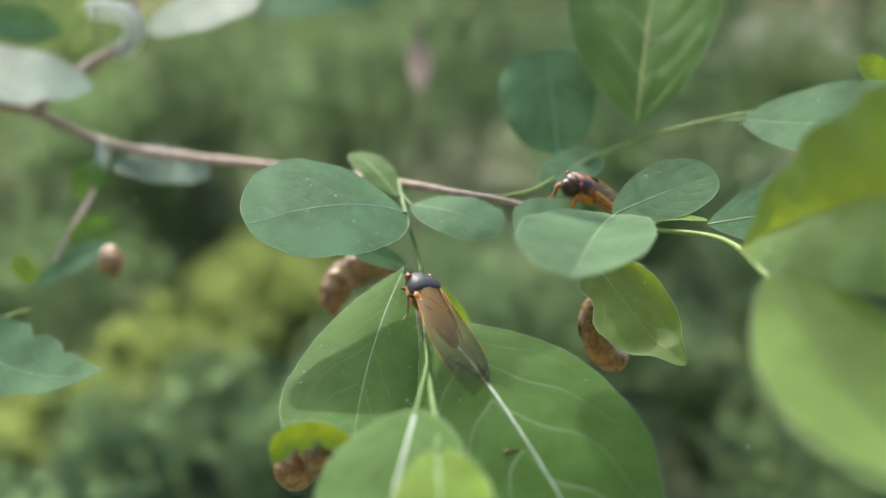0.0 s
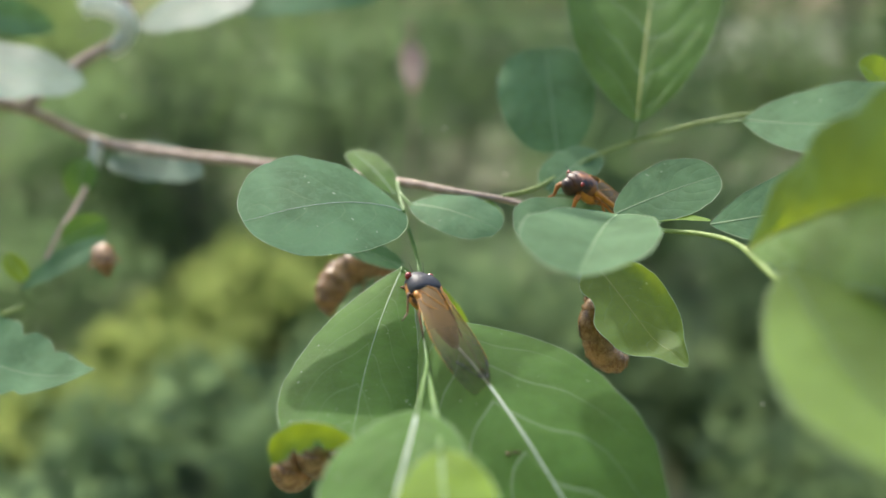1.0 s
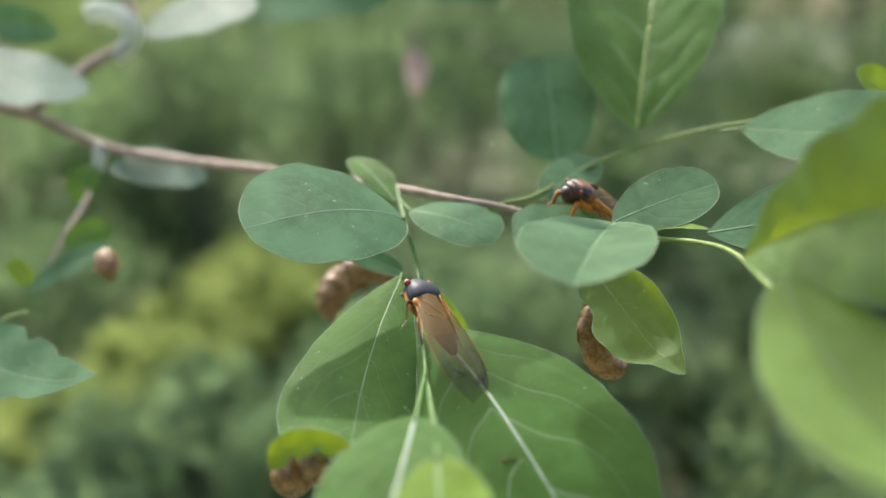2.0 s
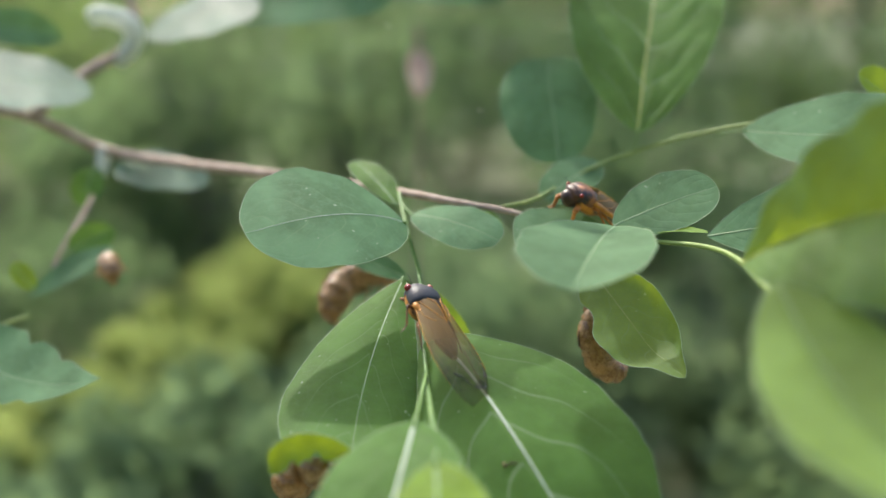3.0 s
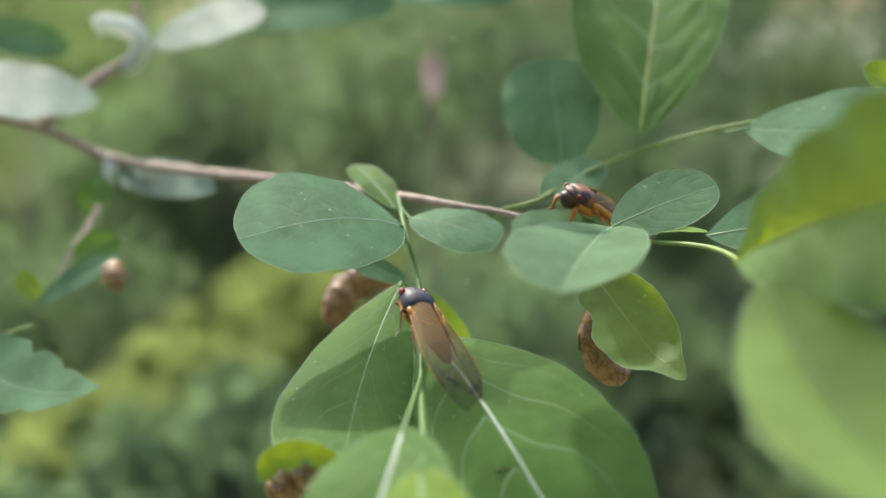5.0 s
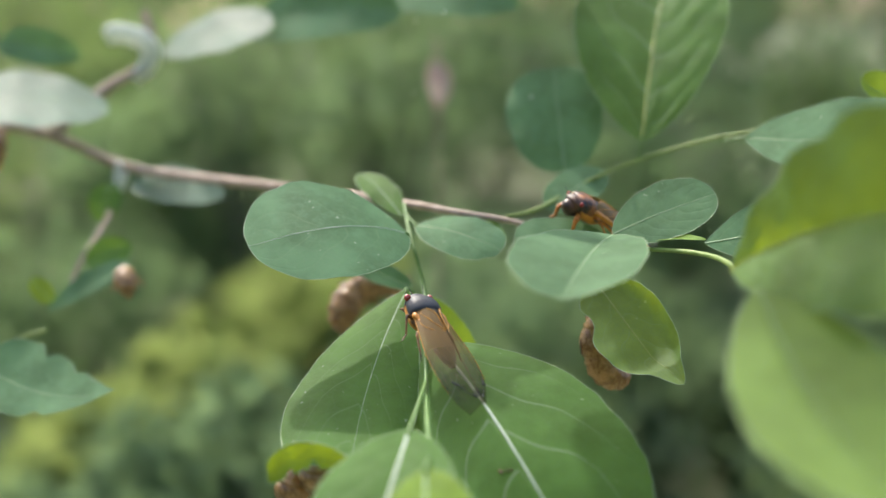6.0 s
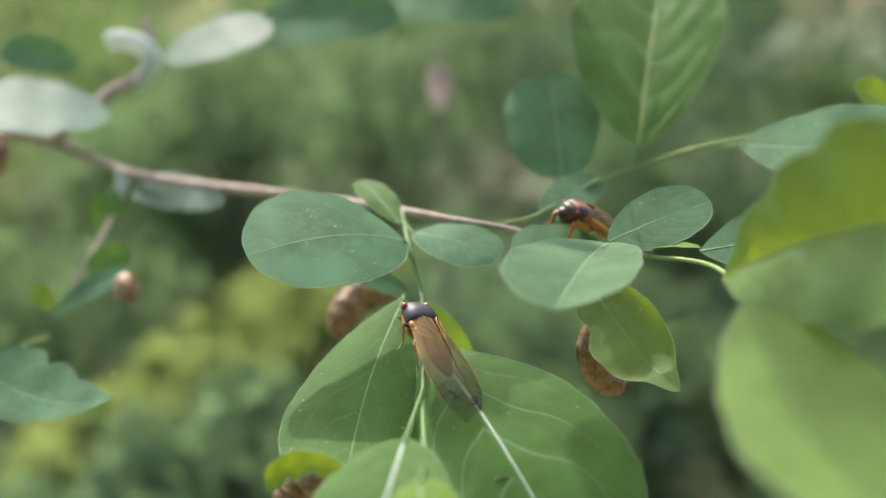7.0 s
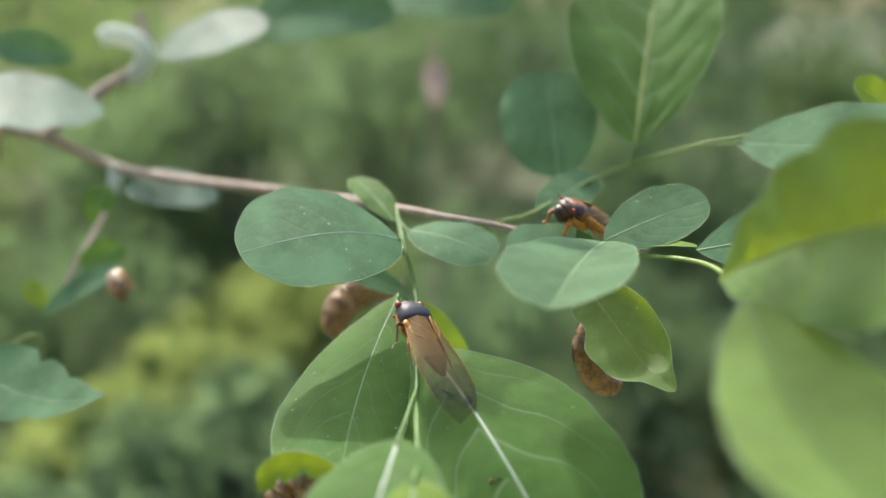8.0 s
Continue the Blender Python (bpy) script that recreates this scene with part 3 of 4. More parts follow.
def forewing(parent, s, edge=1.0):
    """One tented forewing on side s (1: left, -1: right), with its veins."""
    def spot(u, v):
        back = u ** 0.95
        taper = 1 - 0.48 * max(0.0, (u - 0.72) / 0.28) ** 2.4
        ox, oy, oz = 7.3 - 32.0 * back, 4.1 + 3.2 * math.sin(math.pi * min(1, u * 1.25) * 0.75), 4.6 - 3.2 * u
        ix, iy, iz = 4.6 - 28.0 * back, 0.45 - 0.9 * u, 7.7 - 3.3 * u
        oy = iy + (oy - iy) * taper
        ox2 = ox - (1 - taper) * 0.6
        x, y = ox2 + (ix - ox2) * v, oy + (iy - oy) * v
        z = oz + (iz - oz) * v + 0.7 * math.sin(math.pi * v) * (1 - 0.5 * u)
        return Vector((x, s * y, z)) * MM

    nu, nv = 30, 10
    verts = [spot(i / nu, j / nv) for i in range(nu + 1) for j in range(nv + 1)]
    uvs = [(i / nu, j / nv) for i in range(nu + 1) for j in range(nv + 1)]
    w = nv + 1
    faces = [(i * w + j, i * w + j + 1, (i + 1) * w + j + 1, (i + 1) * w + j) for i in range(nu) for j in range(nv)]
    wing = mesh_object("forewing", verts, faces, WING, parent, "clear smoky wing with orange veins", uvs)
    lift = Vector((0, 0, 0.00006))
    paths = [
        ("costal_vein", [(0, 0), (0.2, 0), (0.45, 0), (0.65, 0), (0.8, 0)], 0.36 * edge, 0.05 * edge),
        ("wing_vein", [(0, 0.1), (0.08, 0.4), (0.16, 0.70), (0.22, 0.98)], 0.26, 0.20),
        ("wing_vein", [(0, 0.10), (0.12, 0.14), (0.20, 0.40), (0.23, 0.96)], 0.22, 0.16),
        ("wing_vein", [(0, 0.55), (0.02, 0.8), (0.07, 0.98), (0.22, 0.99)], 0.28, 0.22),
        ("wing_vein", [(0.10, 0.22), (0.3, 0.30), (0.55, 0.34), (0.8, 0.30), (0.95, 0.3)], 0.10, 0.05),
        ("wing_vein", [(0.22, 0.98), (0.45, 0.97), (0.7, 0.96), (0.9, 0.95)], 0.12, 0.06),
        ("wing_vein", [(0.2, 0.6), (0.4, 0.68), (0.6, 0.72), (0.85, 0.72)], 0.09, 0.05),
        ("wing_vein", [(0.4, 0.32), (0.52, 0.52), (0.7, 0.54), (0.9, 0.55)], 0.08, 0.05),
        ("wing_vein", [(0.45, 0.0), (0.58, 0.14), (0.75, 0.14), (0.92, 0.12)], 0.09, 0.05),
        ("wing_vein", [(0.62, 0.34), (0.66, 0.45), (0.68, 0.54)], 0.08, 0.07),
        ("wing_vein", [(0.7, 0.54), (0.73, 0.63), (0.74, 0.72)], 0.08, 0.07),
        ("wing_vein", [(0.8, 0.0), (0.9, 0.0), (0.97, 0.05), (0.995, 0.3), (0.995, 0.7), (0.97, 0.95)], 0.09, 0.06),
    ]
    for name, uvp, r0, r1 in paths:
        pts = [spot(*q) + lift for q in uvp]
        line = smooth_path(pts, 5)
        n = len(line) - 1
        v, f = tube_data(line, [0.38 * (r0 + (r1 - r0) * i / n) * MM for i in range(n + 1)], 6)
        mesh_object(name, v, f, ORANGE if r0 > 0.15 else VEIN_BROWN, wing)
    # the smoky zigzag near the tip
    for uvp in ([(0.72, 0.28), (0.755, 0.36), (0.775, 0.44)], [(0.84, 0.50), (0.875, 0.58), (0.90, 0.66)], [(0.775, 0.44), (0.81, 0.47), (0.84, 0.50)], [(0.90, 0.66), (0.92, 0.74), (0.93, 0.84)]):
        line = smooth_path([spot(*q) + lift * 2 for q in uvp], 4)
        v, f = tube_data(line, [(0.22 if uvp[0][1] in (0.28, 0.66) else 0.07) * MM] * len(line), 6)
        mesh_object("wing_spot", v, f, CHITIN, wing)


def cicada(at, forward, up, label, scale=1.0, antennae=True, splay=1.0, grip=(0, 0, 0), legs=LEG, eye=1.0, tuck=True, skin=CHITIN, edge=1.0, shield=CHITIN):
    """A red-eyed black cicada with tented orange-veined wings; its feet stand at height 0."""
    f = Vector(forward).normalized()
    z = (Vector(up) - f * f.dot(Vector(up))).normalized()
    y = z.cross(f)
    rot = Matrix((f, y, z)).transposed().to_4x4()
    body = new("cicada")
    body.empty_display_size = 0.01
    body.matrix_basis = Matrix.Translation(at) @ rot @ Matrix.Diagonal((scale, scale, scale, 1)) @ Matrix.Translation(Vector(grip) * -0.001)
    tagged(body, label, "insect", "cicadas on the branch")
    lobes("abdomen", [(3, 3.7, 3.6, 2.5), (0, 3.5, 3.7, 2.4), (-4, 3.0, 3.3, 2.0), (-7.5, 2.5, 2.2, 1.4), (-10, 2.1, 0.8, 0.6)], ABDOMEN, body,
          "dark ringed abdomen", ridge=0.06, ridges=8)
    lobes("mesonotum", [(8, 4.1, 3.6, 2.6), (5.5, 4.1, 3.7, 2.7), (2.5, 4.0, 3.2, 2.6), (0.8, 3.9, 1.6, 2.0)], CHITIN, body, "black back plate")
    lobes("pronotum", [(6.6, 4.1, 4.1, 2.7), (7.2, 4.2, 4.6, 3.0), (8.6, 4.3, 4.6, 3.05), (10.0, 4.2, 4.3, 2.8), (11.0, 4.0, 3.9, 2.4), (11.5, 3.9, 3.5, 2.0)], shield, body,
          "glossy blue-black shield", 24, square=2.3)
    lobes("pronotum_collar", [(6.4, 4.1, 3.9, 2.6), (6.7, 4.15, 4.25, 2.85), (7.1, 4.2, 4.4, 2.95)], CHITIN, body, "black rear collar", 22)
    lobes("head", [(10.6, 3.9, 3.8, 2.3), (11.5, 3.9, 3.9, 2.25), (12.2, 3.6, 3.2, 2.0), (12.7, 3.2, 1.9, 1.6), (12.9, 3.0, 0.4, 0.7)], skin, body, "dark blunt head")
    lobes("face", [(10.4, 2.6, 2.6, 2.2), (11.8, 2.3, 2.8, 2.6), (13.0, 1.8, 2.3, 2.3), (13.7, 1.3, 1.3, 1.5), (13.9, 1.1, 0.3, 0.5)], skin, body, "bulging striped face", ridge=0.05, ridges=9)
    lobes("rostrum", [(12.2, 1.0, 0.7, 0.7), (10.5, 0.6, 0.5, 0.5), (8.0, 0.5, 0.3, 0.3)], CHITIN_BROWN, body, "dark beak")
    for s in (1, -1):
        bead("eye", (11.9, s * 3.45, 4.9), eye, RED_EYE, body, "round red eye", (1, 0.9, 1))
        forewing(body, s, edge)
        lobes("shoulder", [(6.6, 4.6, 0.5, 0.5), (5.4, 4.5, 0.9, 0.9), (3.6, 4.6, 0.5, 0.6)], ORANGE, body, "orange wing root").location.y = s * 4.1 * MM
        lobes("flank", [(11.0, 3.2, 0.9, 1.4), (8.5, 2.9, 1.5, 2.0), (5.5, 2.8, 1.6, 2.1), (3.2, 3.0, 0.9, 1.5)], BELLY, body, "orange-brown flank").location.y = s * 2.9 * MM
        if antennae:
            rod("antenna", [(12.2, s * 1.6, 4.8), (13.4, s * 1.9, 5.6), (15.4, s * 2.4, 6.3)], 0.13, 0.04, CHITIN, body)
        if tuck:
            insect_leg(body, (9.0, s * 2.4, 2.2), (11.2, s * 3.2, 1.6), (12.6, s * 2.6, 0.5), (13.2, s * 2.4, 0.1), legs, 0.8)
        else:
            insect_leg(body, (9.5, s * 2.4, 2.0), (11.6, s * 4.4, 0.4), (10.6, s * 4.6, -2.6), (11.4, s * 5.2, -3.8), legs, 1.0)
        insect_leg(body, (6.0, s * 3.0, 2.4), (6.4, s * 6.4 * splay, 3.8), (2.4, s * 7.4 * splay, 1.2), (0.8, s * 9.6 * splay, 0.3), legs)
        insect_leg(body, (3.0, s * 3.0, 2.2), (1.0, s * 5.2, 2.6), (-4.0, s * 6.0, 1.0), (-6.0, s * 6.2, 0.2), legs)
    return body


def shell(at, forward, up, label, scale=1.0):
    """The empty, hunched amber skin that a nymph left, split along its back; it holds on with its claws."""
    f = Vector(forward).normalized()
    z = (Vector(up) - f * f.dot(Vector(up))).normalized()
    y = z.cross(f)
    rot = Matrix((f, y, z)).transposed().to_4x4()
    body = new("cicada_shell")
    body.empty_display_size = 0.01
    body.matrix_basis = Matrix.Translation(at) @ rot @ Matrix.Diagonal((scale, scale, scale, 1)) @ Matrix.Translation((0.001, 0, -0.0055))
    tagged(body, label, "insect shell", "cast cicada shells")
    lobes("abdomen", [(1.5, 6.2, 4.1, 3.9), (-3, 6.0, 4.9, 4.7), (-6.8, 4.0, 5.0, 4.7), (-9.4, 0.8, 4.1, 3.8), (-9.6, -1.4, 2.4, 2.0), (-9.2, -2.9, 1.2, 1.0), (-8.8, -3.5, 0.3, 0.3)],
          AMBER, body, "ringed amber abdomen", 18, 0.13, 9)
    lobes("thorax", [(9.2, 4.4, 3.0, 2.6), (7, 5.6, 3.6, 3.5), (4, 6.4, 3.8, 3.9), (1, 6.3, 3.7, 3.6)], AMBER, body, "humped thorax")
    lobes("head", [(8.6, 4.2, 3.0, 2.5), (10.6, 3.4, 2.9, 2.2), (12.0, 2.6, 1.6, 1.5), (12.5, 2.3, 0.4, 0.5)], AMBER, body)
    rod("back_split", [(9.5, 0, 7.0), (6.5, 0, 9.8), (3, 0, 10.9)], 0.35, 0.3, CHITIN_BROWN, body, "dark split")
    for s in (1, -1):
        bead("eye", (10.4, s * 2.7, 4.2), 1.0, AMBER, body)
        lobes("wing_pad", [(4, 5.6, 0.5, 1.6), (0, 4.8, 0.5, 2.0), (-4, 4.2, 0.3, 1.2)], AMBER, body).location.y = s * 4.2 * MM
        femur = rod("foreleg", [(8.5, s * 2.6, 2.8), (10.5, s * 4.0, 1.6), (12.6, s * 4.0, 1.8)], 0.9, 1.1, AMBER, body, "stout digging foreleg")
        rod("claw", [(12.6, s * 4.0, 1.8), (13.6, s * 3.8, 0.8), (13.4, s * 3.4, -0.6)], 0.7, 0.15, AMBER, femur)
        insect_leg(body, (5.0, s * 3.0, 2.8), (6.0, s * 5.6, 2.8), (4.0, s * 6.4, 0.8), (3.0, s * 6.6, -0.4), AMBER, 0.5)
        insect_leg(body, (2.0, s * 3.0, 2.8), (1.0, s * 5.4, 2.6), (-2.0, s * 6.0, 0.8), (-3.2, s * 6.2, -0.4), AMBER, 0.5)
    return body


C1_FORWARD = Vector((-0.0077, 0.2608, 1.0878)) - Vector((0.0100, 0.2332, 1.0680))
cicada((-0.0025, 0.2529, 1.0782), C1_FORWARD, (0.66, -0.70, 0.36), "black cicada with red eyes and orange-veined wings, on a leaf", 0.95, splay=0.95)
cicada((0.0350, 0.2955, 1.1050), (-0.72, -0.56, 0.40), (0.42, -0.14, 0.86), "black cicada with an orange wing edge, peering over a leaf", 0.98, grip=(11.0, 0, 3.9), legs=LEG_ORANGE, eye=0.62, tuck=False, skin=CHITIN_BROWN, edge=6.0, shield=MOTTLED)
shell((0.0410, 0.2868, 1.0640), (-0.33, 0.10, 0.94), (-0.82, -0.5, -0.3), "amber cast cicada shell clinging to a leaf", 0.84)
shell((-0.0328, 0.2430, 1.0474), (0.25, 0.95, 0.1), (-0.25, 0.1, -0.95), "amber cast cicada shell under a curled leaf", 0.92)
shell((-0.0258, 0.2400, 1.0515), (0.40, 0.9, 0.1), (-0.15, 0.1, -0.97), "amber cast cicada shell under a curled leaf", 0.90)
shell((-0.0243, 0.3516, 1.0703), (0.9, 0.2, 0.0), (0.1, -0.6, 0.75), "amber cast cicada shell below a leaf", 0.85)
shell((-0.0305, 0.3528, 1.0665), (0.55, 0.80, 0.18), (-0.3, -0.3, 0.9), "amber cast cicada shell below a leaf", 1.15)
shell((-0.1140, 0.3763, 1.0675), (-0.30, 0.93, -0.15), (-0.2, 0.1, 0.95), "amber cast cicada shell on a far leaf", 0.80)
shell((-0.1662, 0.3989, 1.1074), (0.3, 0.2, 0.9), (0.7, -0.6, 0.0), "amber cast cicada shell on the twig", 0.80)


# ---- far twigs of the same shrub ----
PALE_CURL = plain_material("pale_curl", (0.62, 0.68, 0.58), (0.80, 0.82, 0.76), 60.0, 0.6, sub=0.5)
far_branch = thing("shrub_twig", (-0.1655, 0.4566, 1.1097), "pale out-of-focus twig with waxy leaves", "branch")
tube("upper_twig", [(-0.1640, 0.4535, 1.1100), (-0.1543, 0.4598, 1.1204), (-0.1430, 0.4697, 1.1295), (-0.1321, 0.4754, 1.1362), (-0.1283, 0.4806, 1.1449), (-0.1329, 0.4857, 1.1588)], 0.0026, 0.0018, BARK_PINK, far_branch, "pinkish bare twig", 9, 6, 0.1)
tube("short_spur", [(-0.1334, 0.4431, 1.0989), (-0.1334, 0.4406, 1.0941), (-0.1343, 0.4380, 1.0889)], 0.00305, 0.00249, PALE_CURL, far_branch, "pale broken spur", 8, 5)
tube("hanging_twig", [(-0.1343, 0.4380, 1.0893), (-0.1342, 0.4266, 1.0817), (-0.1353, 0.4116, 1.0745), (-0.1367, 0.3965, 1.0680), (-0.1373, 0.3847, 1.0607)], 0.0011, 0.0007, BARK_PINK, far_branch, "thin hanging twig", 8, 6)
leaf(far_branch, (-0.1276, 0.4363, 1.0931), (-0.0904, 0.4327, 1.0869), (-0.1, -0.5, 0.86), 0.0230, LEAF_PALE, "waxy leaf below the twig", p=0.5, q=0.6, fold=1, seed=30, nu=20, nv=10, margin=False)
leaf(far_branch, (-0.1361, 0.4351, 1.0926), (-0.1373, 0.4256, 1.0786), (0, -0.9, 0.4), 0.0133, LEAF_GREEN, "small green leaf", p=0.5, q=0.5, seed=31, nu=20, nv=10, margin=False)
leaf(far_branch, (-0.1140, 0.3837, 1.0707), (-0.1430, 0.3789, 1.0546), (0.0, -0.6, 0.8), 0.0110, LEAF_BLUE, "bluish leaf under a shell", p=0.5, q=0.7, seed=32, nu=20, nv=10, margin=False)
leaf(far_branch, (-0.1321, 0.3908, 1.0692), (-0.1186, 0.4006, 1.0745), (0, -0.9, 0.3), 0.0120, LEAF_GREEN, "dark green leaf", p=0.5, q=0.6, seed=33, nu=20, nv=10, margin=False)
leaf(far_branch, (-0.1372, 0.4446, 1.1214), (-0.1874, 0.4215, 1.1260), (-0.20, -0.55, 0.81), 0.0409, LEAF_PALE, "broad pale sunlit leaf", p=0.6, q=0.5, fold=1, seed=34, nu=20, nv=10, margin=False)
tube("leaf_stalk", [(-0.1290, 0.3420, 1.0580), (-0.1366, 0.3440, 1.0553), (-0.1408, 0.3400, 1.0522), (-0.1497, 0.3305, 1.0462), (-0.1800, 0.3200, 1.0300)], 0.0006, 0.0009, STEM_YELLOW, far_branch, "yellow-green leaf stalk", 8, 6)
leaf(far_branch, (-0.1395, 0.3742, 1.0588), (-0.1468, 0.3760, 1.0673), (0.0, -0.7, 0.7), 0.0070, LEAF_YOUNG, "small yellow-green leaf", p=0.5, q=0.5, seed=35, nu=20, nv=10, margin=False)
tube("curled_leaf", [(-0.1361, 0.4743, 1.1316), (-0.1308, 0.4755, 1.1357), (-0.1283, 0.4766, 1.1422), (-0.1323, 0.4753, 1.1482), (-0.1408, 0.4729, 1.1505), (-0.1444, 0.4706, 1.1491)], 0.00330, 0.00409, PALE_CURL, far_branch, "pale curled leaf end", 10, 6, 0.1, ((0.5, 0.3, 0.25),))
leaf(far_branch, (-0.1253, 0.4805, 1.1421), (-0.0756, 0.4758, 1.1541), (-0.16, -0.55, 0.82), 0.0320, LEAF_PALE, "pale sunlit leaf", p=0.6, q=0.5, fold=1, seed=36, nu=20, nv=10, margin=False)
leaf(far_branch, (-0.0861, 0.4883, 1.1507), (-0.0220, 0.4786, 1.1575), (0, -0.75, 0.6), 0.0333, LEAF_BLUE, "broad blurred green leaf", p=0.5, q=0.5, bow=0.12, seed=37, nu=20, nv=10, margin=False)
leaf(far_branch, (-0.0363, 0.5161, 1.1655), (0.0283, 0.4990, 1.1603), (0, -0.75, 0.6), 0.0324, LEAF_BLUE, "broad blurred green leaf", p=0.5, q=0.5, bow=0.1, seed=38, nu=20, nv=10, margin=False)
leaf(far_branch, (-0.1955, 0.4822, 1.1472), (-0.1598, 0.4803, 1.1403), (0, -0.8, 0.5), 0.0180, LEAF_BLUE, "green leaf above the twig", p=0.5, q=0.6, seed=39, nu=20, nv=10, margin=False)

# ---- woods behind ----
WOOD_LEAF = leaf_material("woods_leaf", (0.100, 0.152, 0.088), (0.25, 0.37, 0.155), trans=0.68, rough=0.65, gloss=0.05)
# brightened leaf colour that stands in for a band of sunlight
SUNLIT_LEAF = leaf_material("sunlit_leaf", (0.215, 0.275, 0.088), (0.45, 0.54, 0.165), trans=0.65, rough=0.65, gloss=0.05)
WOOD_DARK = leaf_material("woods_leaf_dark", (0.115, 0.180, 0.110), (0.26, 0.38, 0.17), trans=0.68, rough=0.65, gloss=0.05)
WOOD_WARM = leaf_material("woods_leaf_warm", (0.110, 0.160, 0.070), (0.25, 0.35, 0.11), trans=0.68, rough=0.65, gloss=0.05)
# woods leaf that lets less light through, a darkened colour for shaded plants
WOOD_SHADE = leaf_material("woods_leaf_shade", (0.105, 0.155, 0.090), (0.20, 0.29, 0.12), trans=0.68, rough=0.65, gloss=0.05)
TRUNK = plain_material("trunk_bark", (0.07, 0.055, 0.045), (0.18, 0.15, 0.12), 12.0, 0.9, 0.01, 40.0)


def foliage(name, centres, spread, count, size, mat, parent, rng, upright=0.5):
    """Many small folded leaves in clumps round the centres, one mesh."""
    c = np.array(centres, dtype=float)
    pick = rng.integers(0, len(c), count)
    d = rng.normal(size=(count, 3))
    d /= np.linalg.norm(d, axis=1)[:, None]
    pos = c[pick, :3] + d * (rng.random(count)[:, None] ** 0.45) * c[pick, 3:4] * np.array(spread)
    ax = rng.normal(size=(count, 3)) * np.array((1, 1, 0.5))
    ax /= np.linalg.norm(ax, axis=1)[:, None]
    nz = rng.normal(size=(count, 3)) * (1 - upright) + np.array((0, -0.15, 1.0)) * upright
    nz -= ax * np.sum(nz * ax, axis=1)[:, None]
    nz /= np.linalg.norm(nz, axis=1)[:, None]
    sx = np.cross(ax, nz)
    ln = size * rng.uniform(0.6, 1.3, count)[:, None]
    wd = ln * 0.34
    pts = [pos, pos + ax * ln * 0.45 + sx * wd + nz * ln * 0.06, pos + ax * ln * 0.5, pos + ax * ln * 0.45 - sx * wd + nz * ln * 0.06,
           pos + ax * ln - nz * ln * 0.12]
    v = np.stack(pts, axis=1).reshape(-1, 3)
    base = np.arange(count)[:, None] * 5
    f = np.concatenate([base + np.array([0, 2, 1]), base + np.array([0, 3, 2]), base + np.array([1, 2, 4]), base + np.array([2, 3, 4])])
    uvs = np.tile(np.array([(0, .5), (.45, 1), (.5, .5), (.45, 0), (1, .5)]), (count, 1))
    return mesh_object(name, v.tolist(), f.tolist(), mat, parent, "", uvs, smooth=False)


def shrub(at, height, radius, count, size, mat, seed, label, stems=5, name="shrub"):
    rng = np.random.default_rng(seed)
    ob = new(name)
    ob.location = at
    tagged(ob, label, "shrub", "woods undergrowth")
    cl = []
    for k in range(stems):
        a = rng.uniform(0, 2 * math.pi)
        r = radius * rng.uniform(0.3, 0.9)
        top = Vector((math.cos(a) * r, math.sin(a) * r, height * rng.uniform(0.6, 1.0)))
        line = smooth_path([Vector((0.05 * math.cos(a), 0.05 * math.sin(a), -0.1)), top * 0.5 + Vector((0, 0, height * 0.12)), top], 5)
        v, f = tube_data(line, [0.012 * height * (1 - 0.8 * i / (len(line) - 1)) + 0.002 for i in range(len(line))], 6)
        mesh_object("stem", v, f, TRUNK, ob)
        for t in (0.35, 0.6, 0.8, 1.0):
            p = line[int(t * (len(line) - 1))]
            cl.append((p.x, p.y, p.z, radius * rng.uniform(0.28, 0.5)))
    foliage("foliage", cl, (1, 1, 0.8), count, size, mat, ob, rng)
    return ob


def tree(at, height, spread, count, size, mat, seed, label):
    rng = np.random.default_rng(seed)
    ob = new("tree")
    ob.location = at
    tagged(ob, label, "tree", "trees of the wood")
    lean = Vector((rng.uniform(-.3, .3), rng.uniform(-.3, .3), 0))
    line = smooth_path([Vector((0, 0, -0.2)), Vector((0, 0, height * 0.3)) + lean * 0.4, Vector((0, 0, height * 0.65)) + lean, Vector((0, 0, height)) + lean * 1.2], 6)
    v, f = tube_data(line, [0.02 * height * (1 - 0.85 * i / (len(line) - 1)) + 0.01 for i in range(len(line))], 10, 0.1)
    mesh_object("trunk", v, f, TRUNK, ob)
    cl = []
    for k in range(11):
        t = rng.uniform(0.2, 0.95)
        p = line[int(t * (len(line) - 1))]
        a = k * 2.4 + rng.uniform(-.4, .4)
        reach = spread * rng.uniform(0.45, 1.0) * (1.15 - 0.6 * t)
        end = p + Vector((math.cos(a) * reach, math.sin(a) * reach, reach * rng.uniform(-0.1, 0.5)))
        lv, lf = tube_data(smooth_path([p, (p + end) / 2 + Vector((0, 0, 0.1)), end], 4), [0.006 * height * (1 - 0.1 * i) + 0.004 for i in range(9)], 6)
        mesh_object("limb", lv, lf, TRUNK, ob)
        for q in (0.45, 0.75, 1.0):
            e = p.lerp(end, q)
            cl.append((e.x, e.y, e.z, spread * rng.uniform(0.25, 0.42)))
    foliage("crown", cl, (1, 1, 0.7), count, size, mat, ob, rng)
    return ob


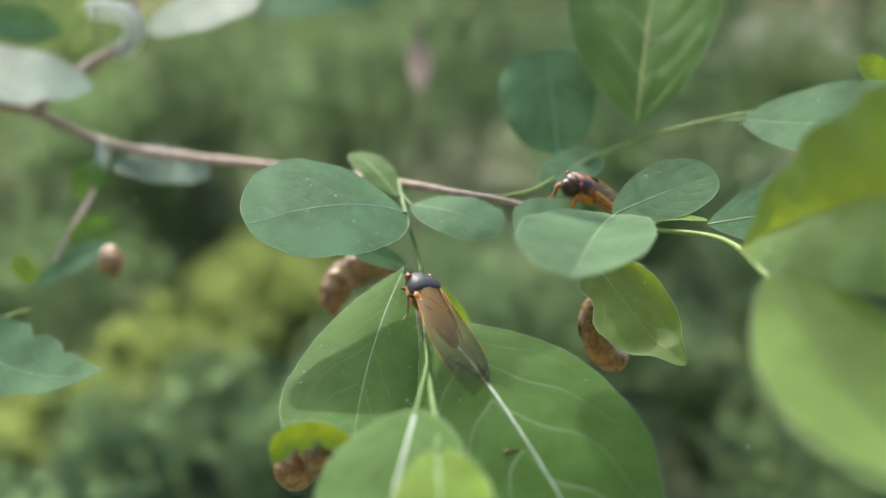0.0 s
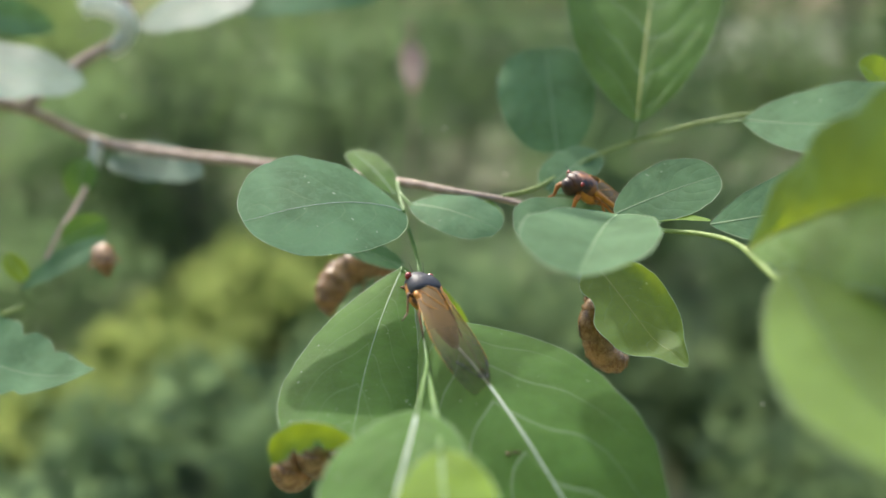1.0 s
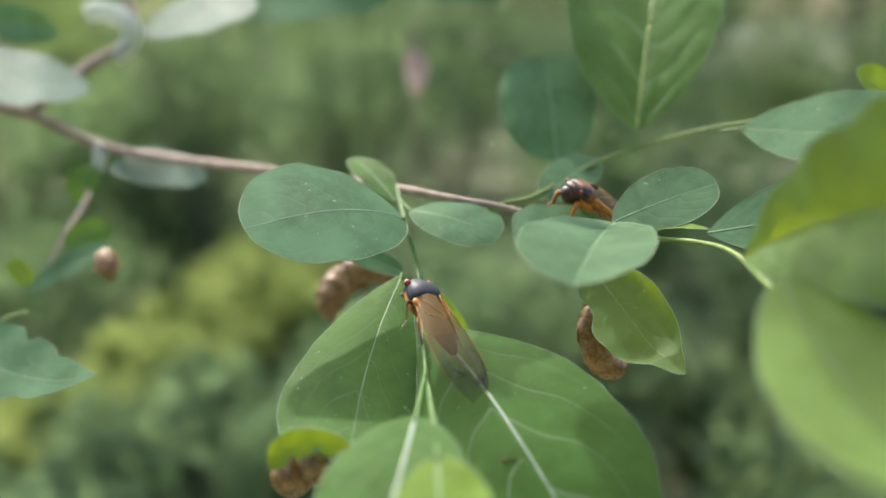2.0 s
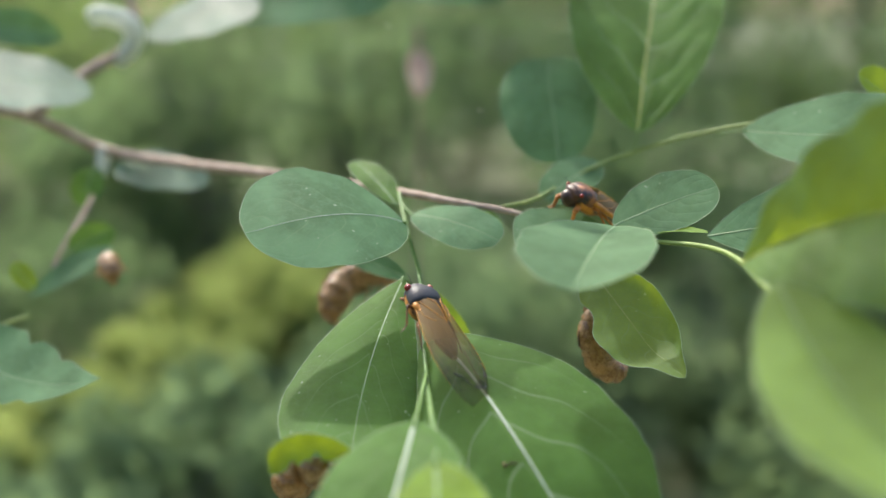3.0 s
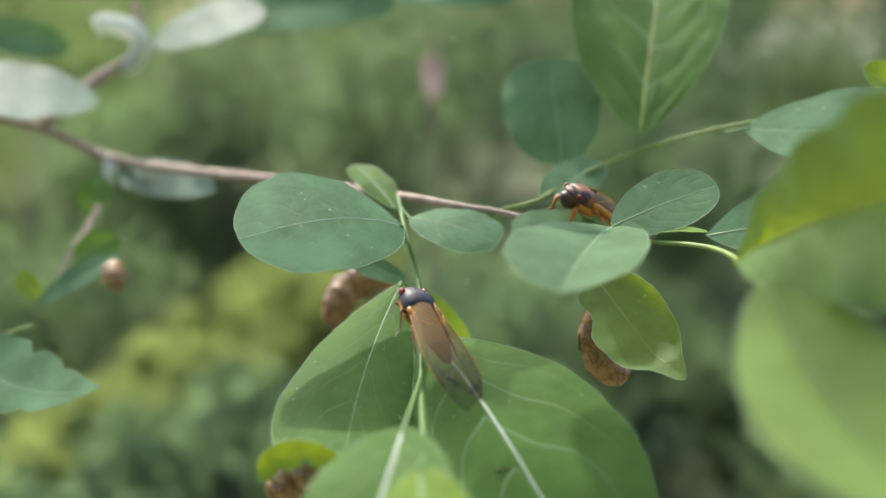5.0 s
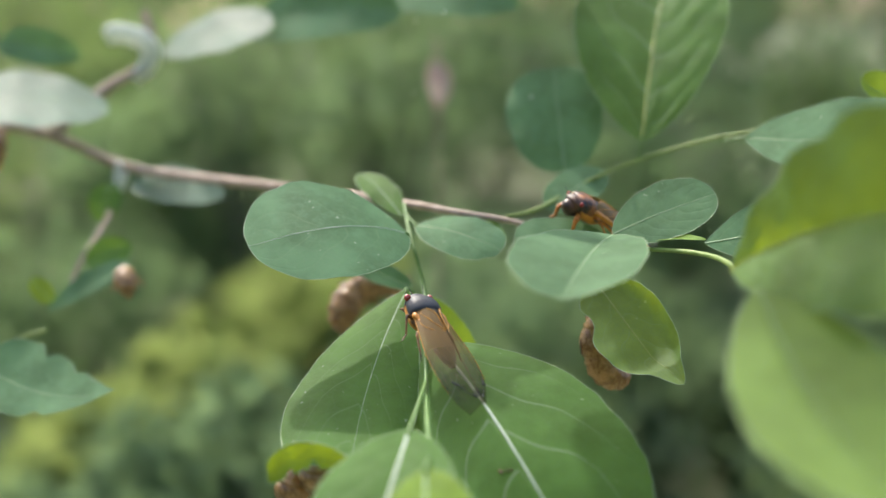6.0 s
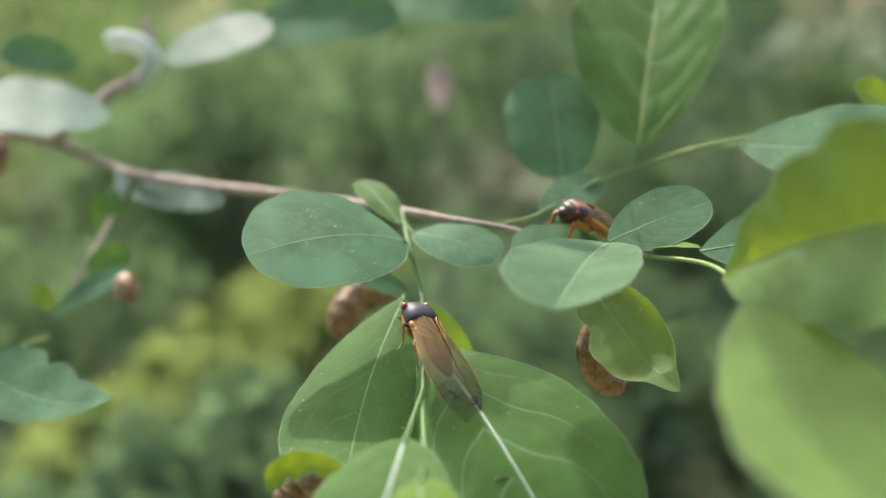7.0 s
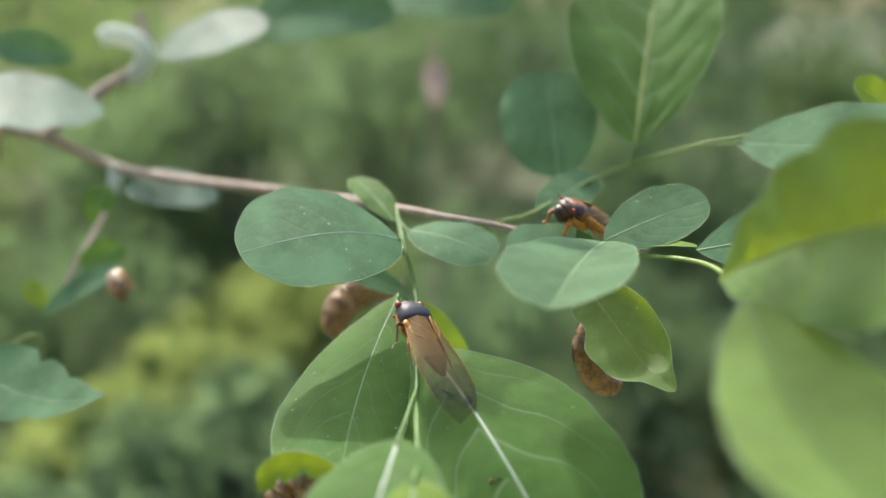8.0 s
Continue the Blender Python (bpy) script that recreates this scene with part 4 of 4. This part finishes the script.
for k in range(14):
    x = (k % 7 - 3) * 4.2 + random.uniform(-0.8, 0.8)
    y = (19 if k < 7 else 24) + random.uniform(-1, 1)
    tree((x, y, 0), random.uniform(7, 9.5), 3.4, 6000, 0.28, WOOD_LEAF, 100 + k, "woodland tree with dense green leaves")
rows = [(3.4, 0.55, 5, 0.62, 1.25), (4.6, 0.75, 6, 0.8, 1.5), (6.0, 1.0, 6, 1.05, 1.7), (7.8, 1.5, 7, 1.3, 1.8), (10.5, 2.0, 8, 1.7, 2.2), (14, 2.6, 9, 2.2, 2.8)]
for r, (y0, h0, n0, rad, gap) in enumerate(rows):
    for k in range(n0):
        x = (k - (n0 - 1) / 2) * gap + random.uniform(-0.3, 0.3)
        y = y0 + random.uniform(-0.35, 0.35)
        shrub((x, y, 0), h0 * random.uniform(0.75, 1.2), rad, 2300, 0.044 + 0.009 * r, random.choice((WOOD_LEAF, WOOD_DARK, WOOD_WARM)), 200 + 20 * r + k, "undergrowth shrub with small green leaves")
# diagonal row of low plants, the sunlit band put into their colour
for k in range(13):
    t = k / 12
    shrub((-0.86 + 0.45 * t, 2.25 + 1.25 * t, 0), 0.32 + 0.12 * t, 0.19 + 0.05 * t, 2600, 0.034, SUNLIT_LEAF, 300 + k, "low yellow-green plant, leaf colour brightened as if sunlit", 6, "low_plant")
# added tree: its crown, above the view, shades the plants on the right
tree((1.2, 7.2, 0), 6.0, 2.6, 4000, 0.18, WOOD_LEAF, 150, "added tree whose out-of-view crown shades the ground below")
for k, (x, y) in enumerate([(0.25, 2.5), (0.75, 2.7), (1.2, 2.4), (0.5, 3.1), (1.1, 3.3), (1.7, 3.0), (-0.3, 2.2), (-0.7, 1.9), (-1.1, 2.1), (-0.1, 2.9), (0.9, 1.9)]):
    shrub((x, y, 0), 0.36, 0.34, 3600, 0.036, WOOD_SHADE if x > 0.2 else WOOD_DARK, 400 + k, "low shaded plant with bluish green leaves", 6, "low_plant")
# shrubs standing in the sun, with shade put into their leaf colour
for k, (x, y, h) in enumerate([(-0.85, 4.1, 1.15), (-0.35, 4.6, 1.2), (-1.15, 4.9, 1.25)]):
    shrub((x, y, 0), h, 0.5, 1300, 0.05, WOOD_SHADE, 450 + k, "undergrowth shrub, leaf colour darkened as if in shade", 6)
sapling = thing("sapling", (-0.0195, 0.757, 0), "thin bare sapling with one withered leaf", "sapling")
tube("stem", [(-0.0195, 0.757, -0.02), (-0.0230, 0.760, 0.6), (-0.0161, 0.7709, 1.1004), (-0.0187, 0.7695, 1.1250), (-0.0205, 0.7746, 1.1493)], 0.0016, 0.0003, BARK, sapling, "", 8, 6)
leaf(sapling, (-0.0179, 0.7700, 1.1276), (-0.0159, 0.7566, 1.0957), (0.2, -0.7, 0.6), 0.0166, plain_material("withered_leaf", (0.42, 0.28, 0.23), (0.60, 0.46, 0.40), 60.0, 0.6, sub=0.3), "withered pinkish brown leaf", p=0.5, q=0.7, cup=0.4, seed=51, nu=16, nv=8, margin=False)
for k in range(16):
    a = radians(70 + 220 * k / 15 + random.uniform(-5, 5))
    r = random.uniform(2.4, 4.2)
    shrub((r * math.sin(a), r * math.cos(a), 0), random.uniform(0.7, 1.3), 0.9, 1500, 0.08, random.choice((WOOD_LEAF, WOOD_DARK, WOOD_WARM)), 500 + k, "undergrowth shrub with small green leaves")
for k in range(7):
    a = radians(100 + 160 * k / 6)
    tree((9.5 * math.sin(a), 9.5 * math.cos(a), 0), random.uniform(6, 8), 3.0, 4500, 0.26, WOOD_LEAF, 600 + k, "woodland tree with dense green leaves")
rng = np.random.default_rng(7)
cover = [(x, y, 0.03, 0.4) for x in np.linspace(-2.6, 2.6, 14) for y in np.linspace(1.2, 6.5, 12)]
tagged(foliage("ground_cover", cover, (1, 1, 0.28), 60000, 0.036, WOOD_DARK, None, rng, 0.7), "low green plants covering the forest floor", "plants", kind="stuff")


# ---- specks drifting in the air ----
FLUFF = plain_material("fluff", (0.6, 0.62, 0.55), (0.8, 0.8, 0.72), 900.0, 0.7, sub=0.4)


def floating_speck():
    """A tuft of plant fluff, about a millimetre across."""
    bm = bmesh.new()
    bmesh.ops.create_icosphere(bm, subdivisions=2, radius=0.00038)
    for v in bm.verts:
        v.co *= 1 + 0.45 * noise.noise(v.co * 4000)
    me = bpy.data.meshes.new("floating_speck")
    bm.to_mesh(me)
    bm.free()
    me.materials.append(FLUFF)
    return tagged(new("floating_speck", me), "pale speck of plant fluff drifting in the air", "speck", "drifting specks")


MOTES = [
    (floating_speck(), (0.0088, 0.4077, 1.0098), (-0.00383, 0.00094, 0.01964)),
    (floating_speck(), (-0.0939, 0.3209, 0.7542), (0.02014, 0.00859, 0.06235)),
    (floating_speck(), (-0.0006, 0.4143, 1.0855), (-0.00651, 0.00145, 0.02063)),
    (floating_speck(), (-0.1035, 0.3737, 1.0876), (-0.00106, 0.00236, 0.02663)),
    (floating_speck(), (-0.1421, 0.3887, 0.9595), (0.00512, 0.00193, 0.02308)),
    (floating_speck(), (0.0268, 0.3765, 1.0832), (-0.00479, 0.00195, 0.01219)),
    (floating_speck(), (-0.1748, 0.2533, 0.6490), (0.00898, 0.01382, 0.05627)),
    (floating_speck(), (0.0047, 0.3988, 1.0989), (-0.00309, 0.00604, 0.00914)),
    (floating_speck(), (0.0944, 0.3281, 1.0178), (0.00481, 0.00263, 0.01384)),
]



def motions():
    # each speck drifts on a straight line: place at 0 s, then metres a second
    for mote, start, speed in MOTES:
        a, v = Vector(start), Vector(speed)
        walk(mote, [(t, Matrix.Translation(a + v * t)) for t in (0, 1, 2, 3, 4, 5, 6, 7, 8)])


motions()
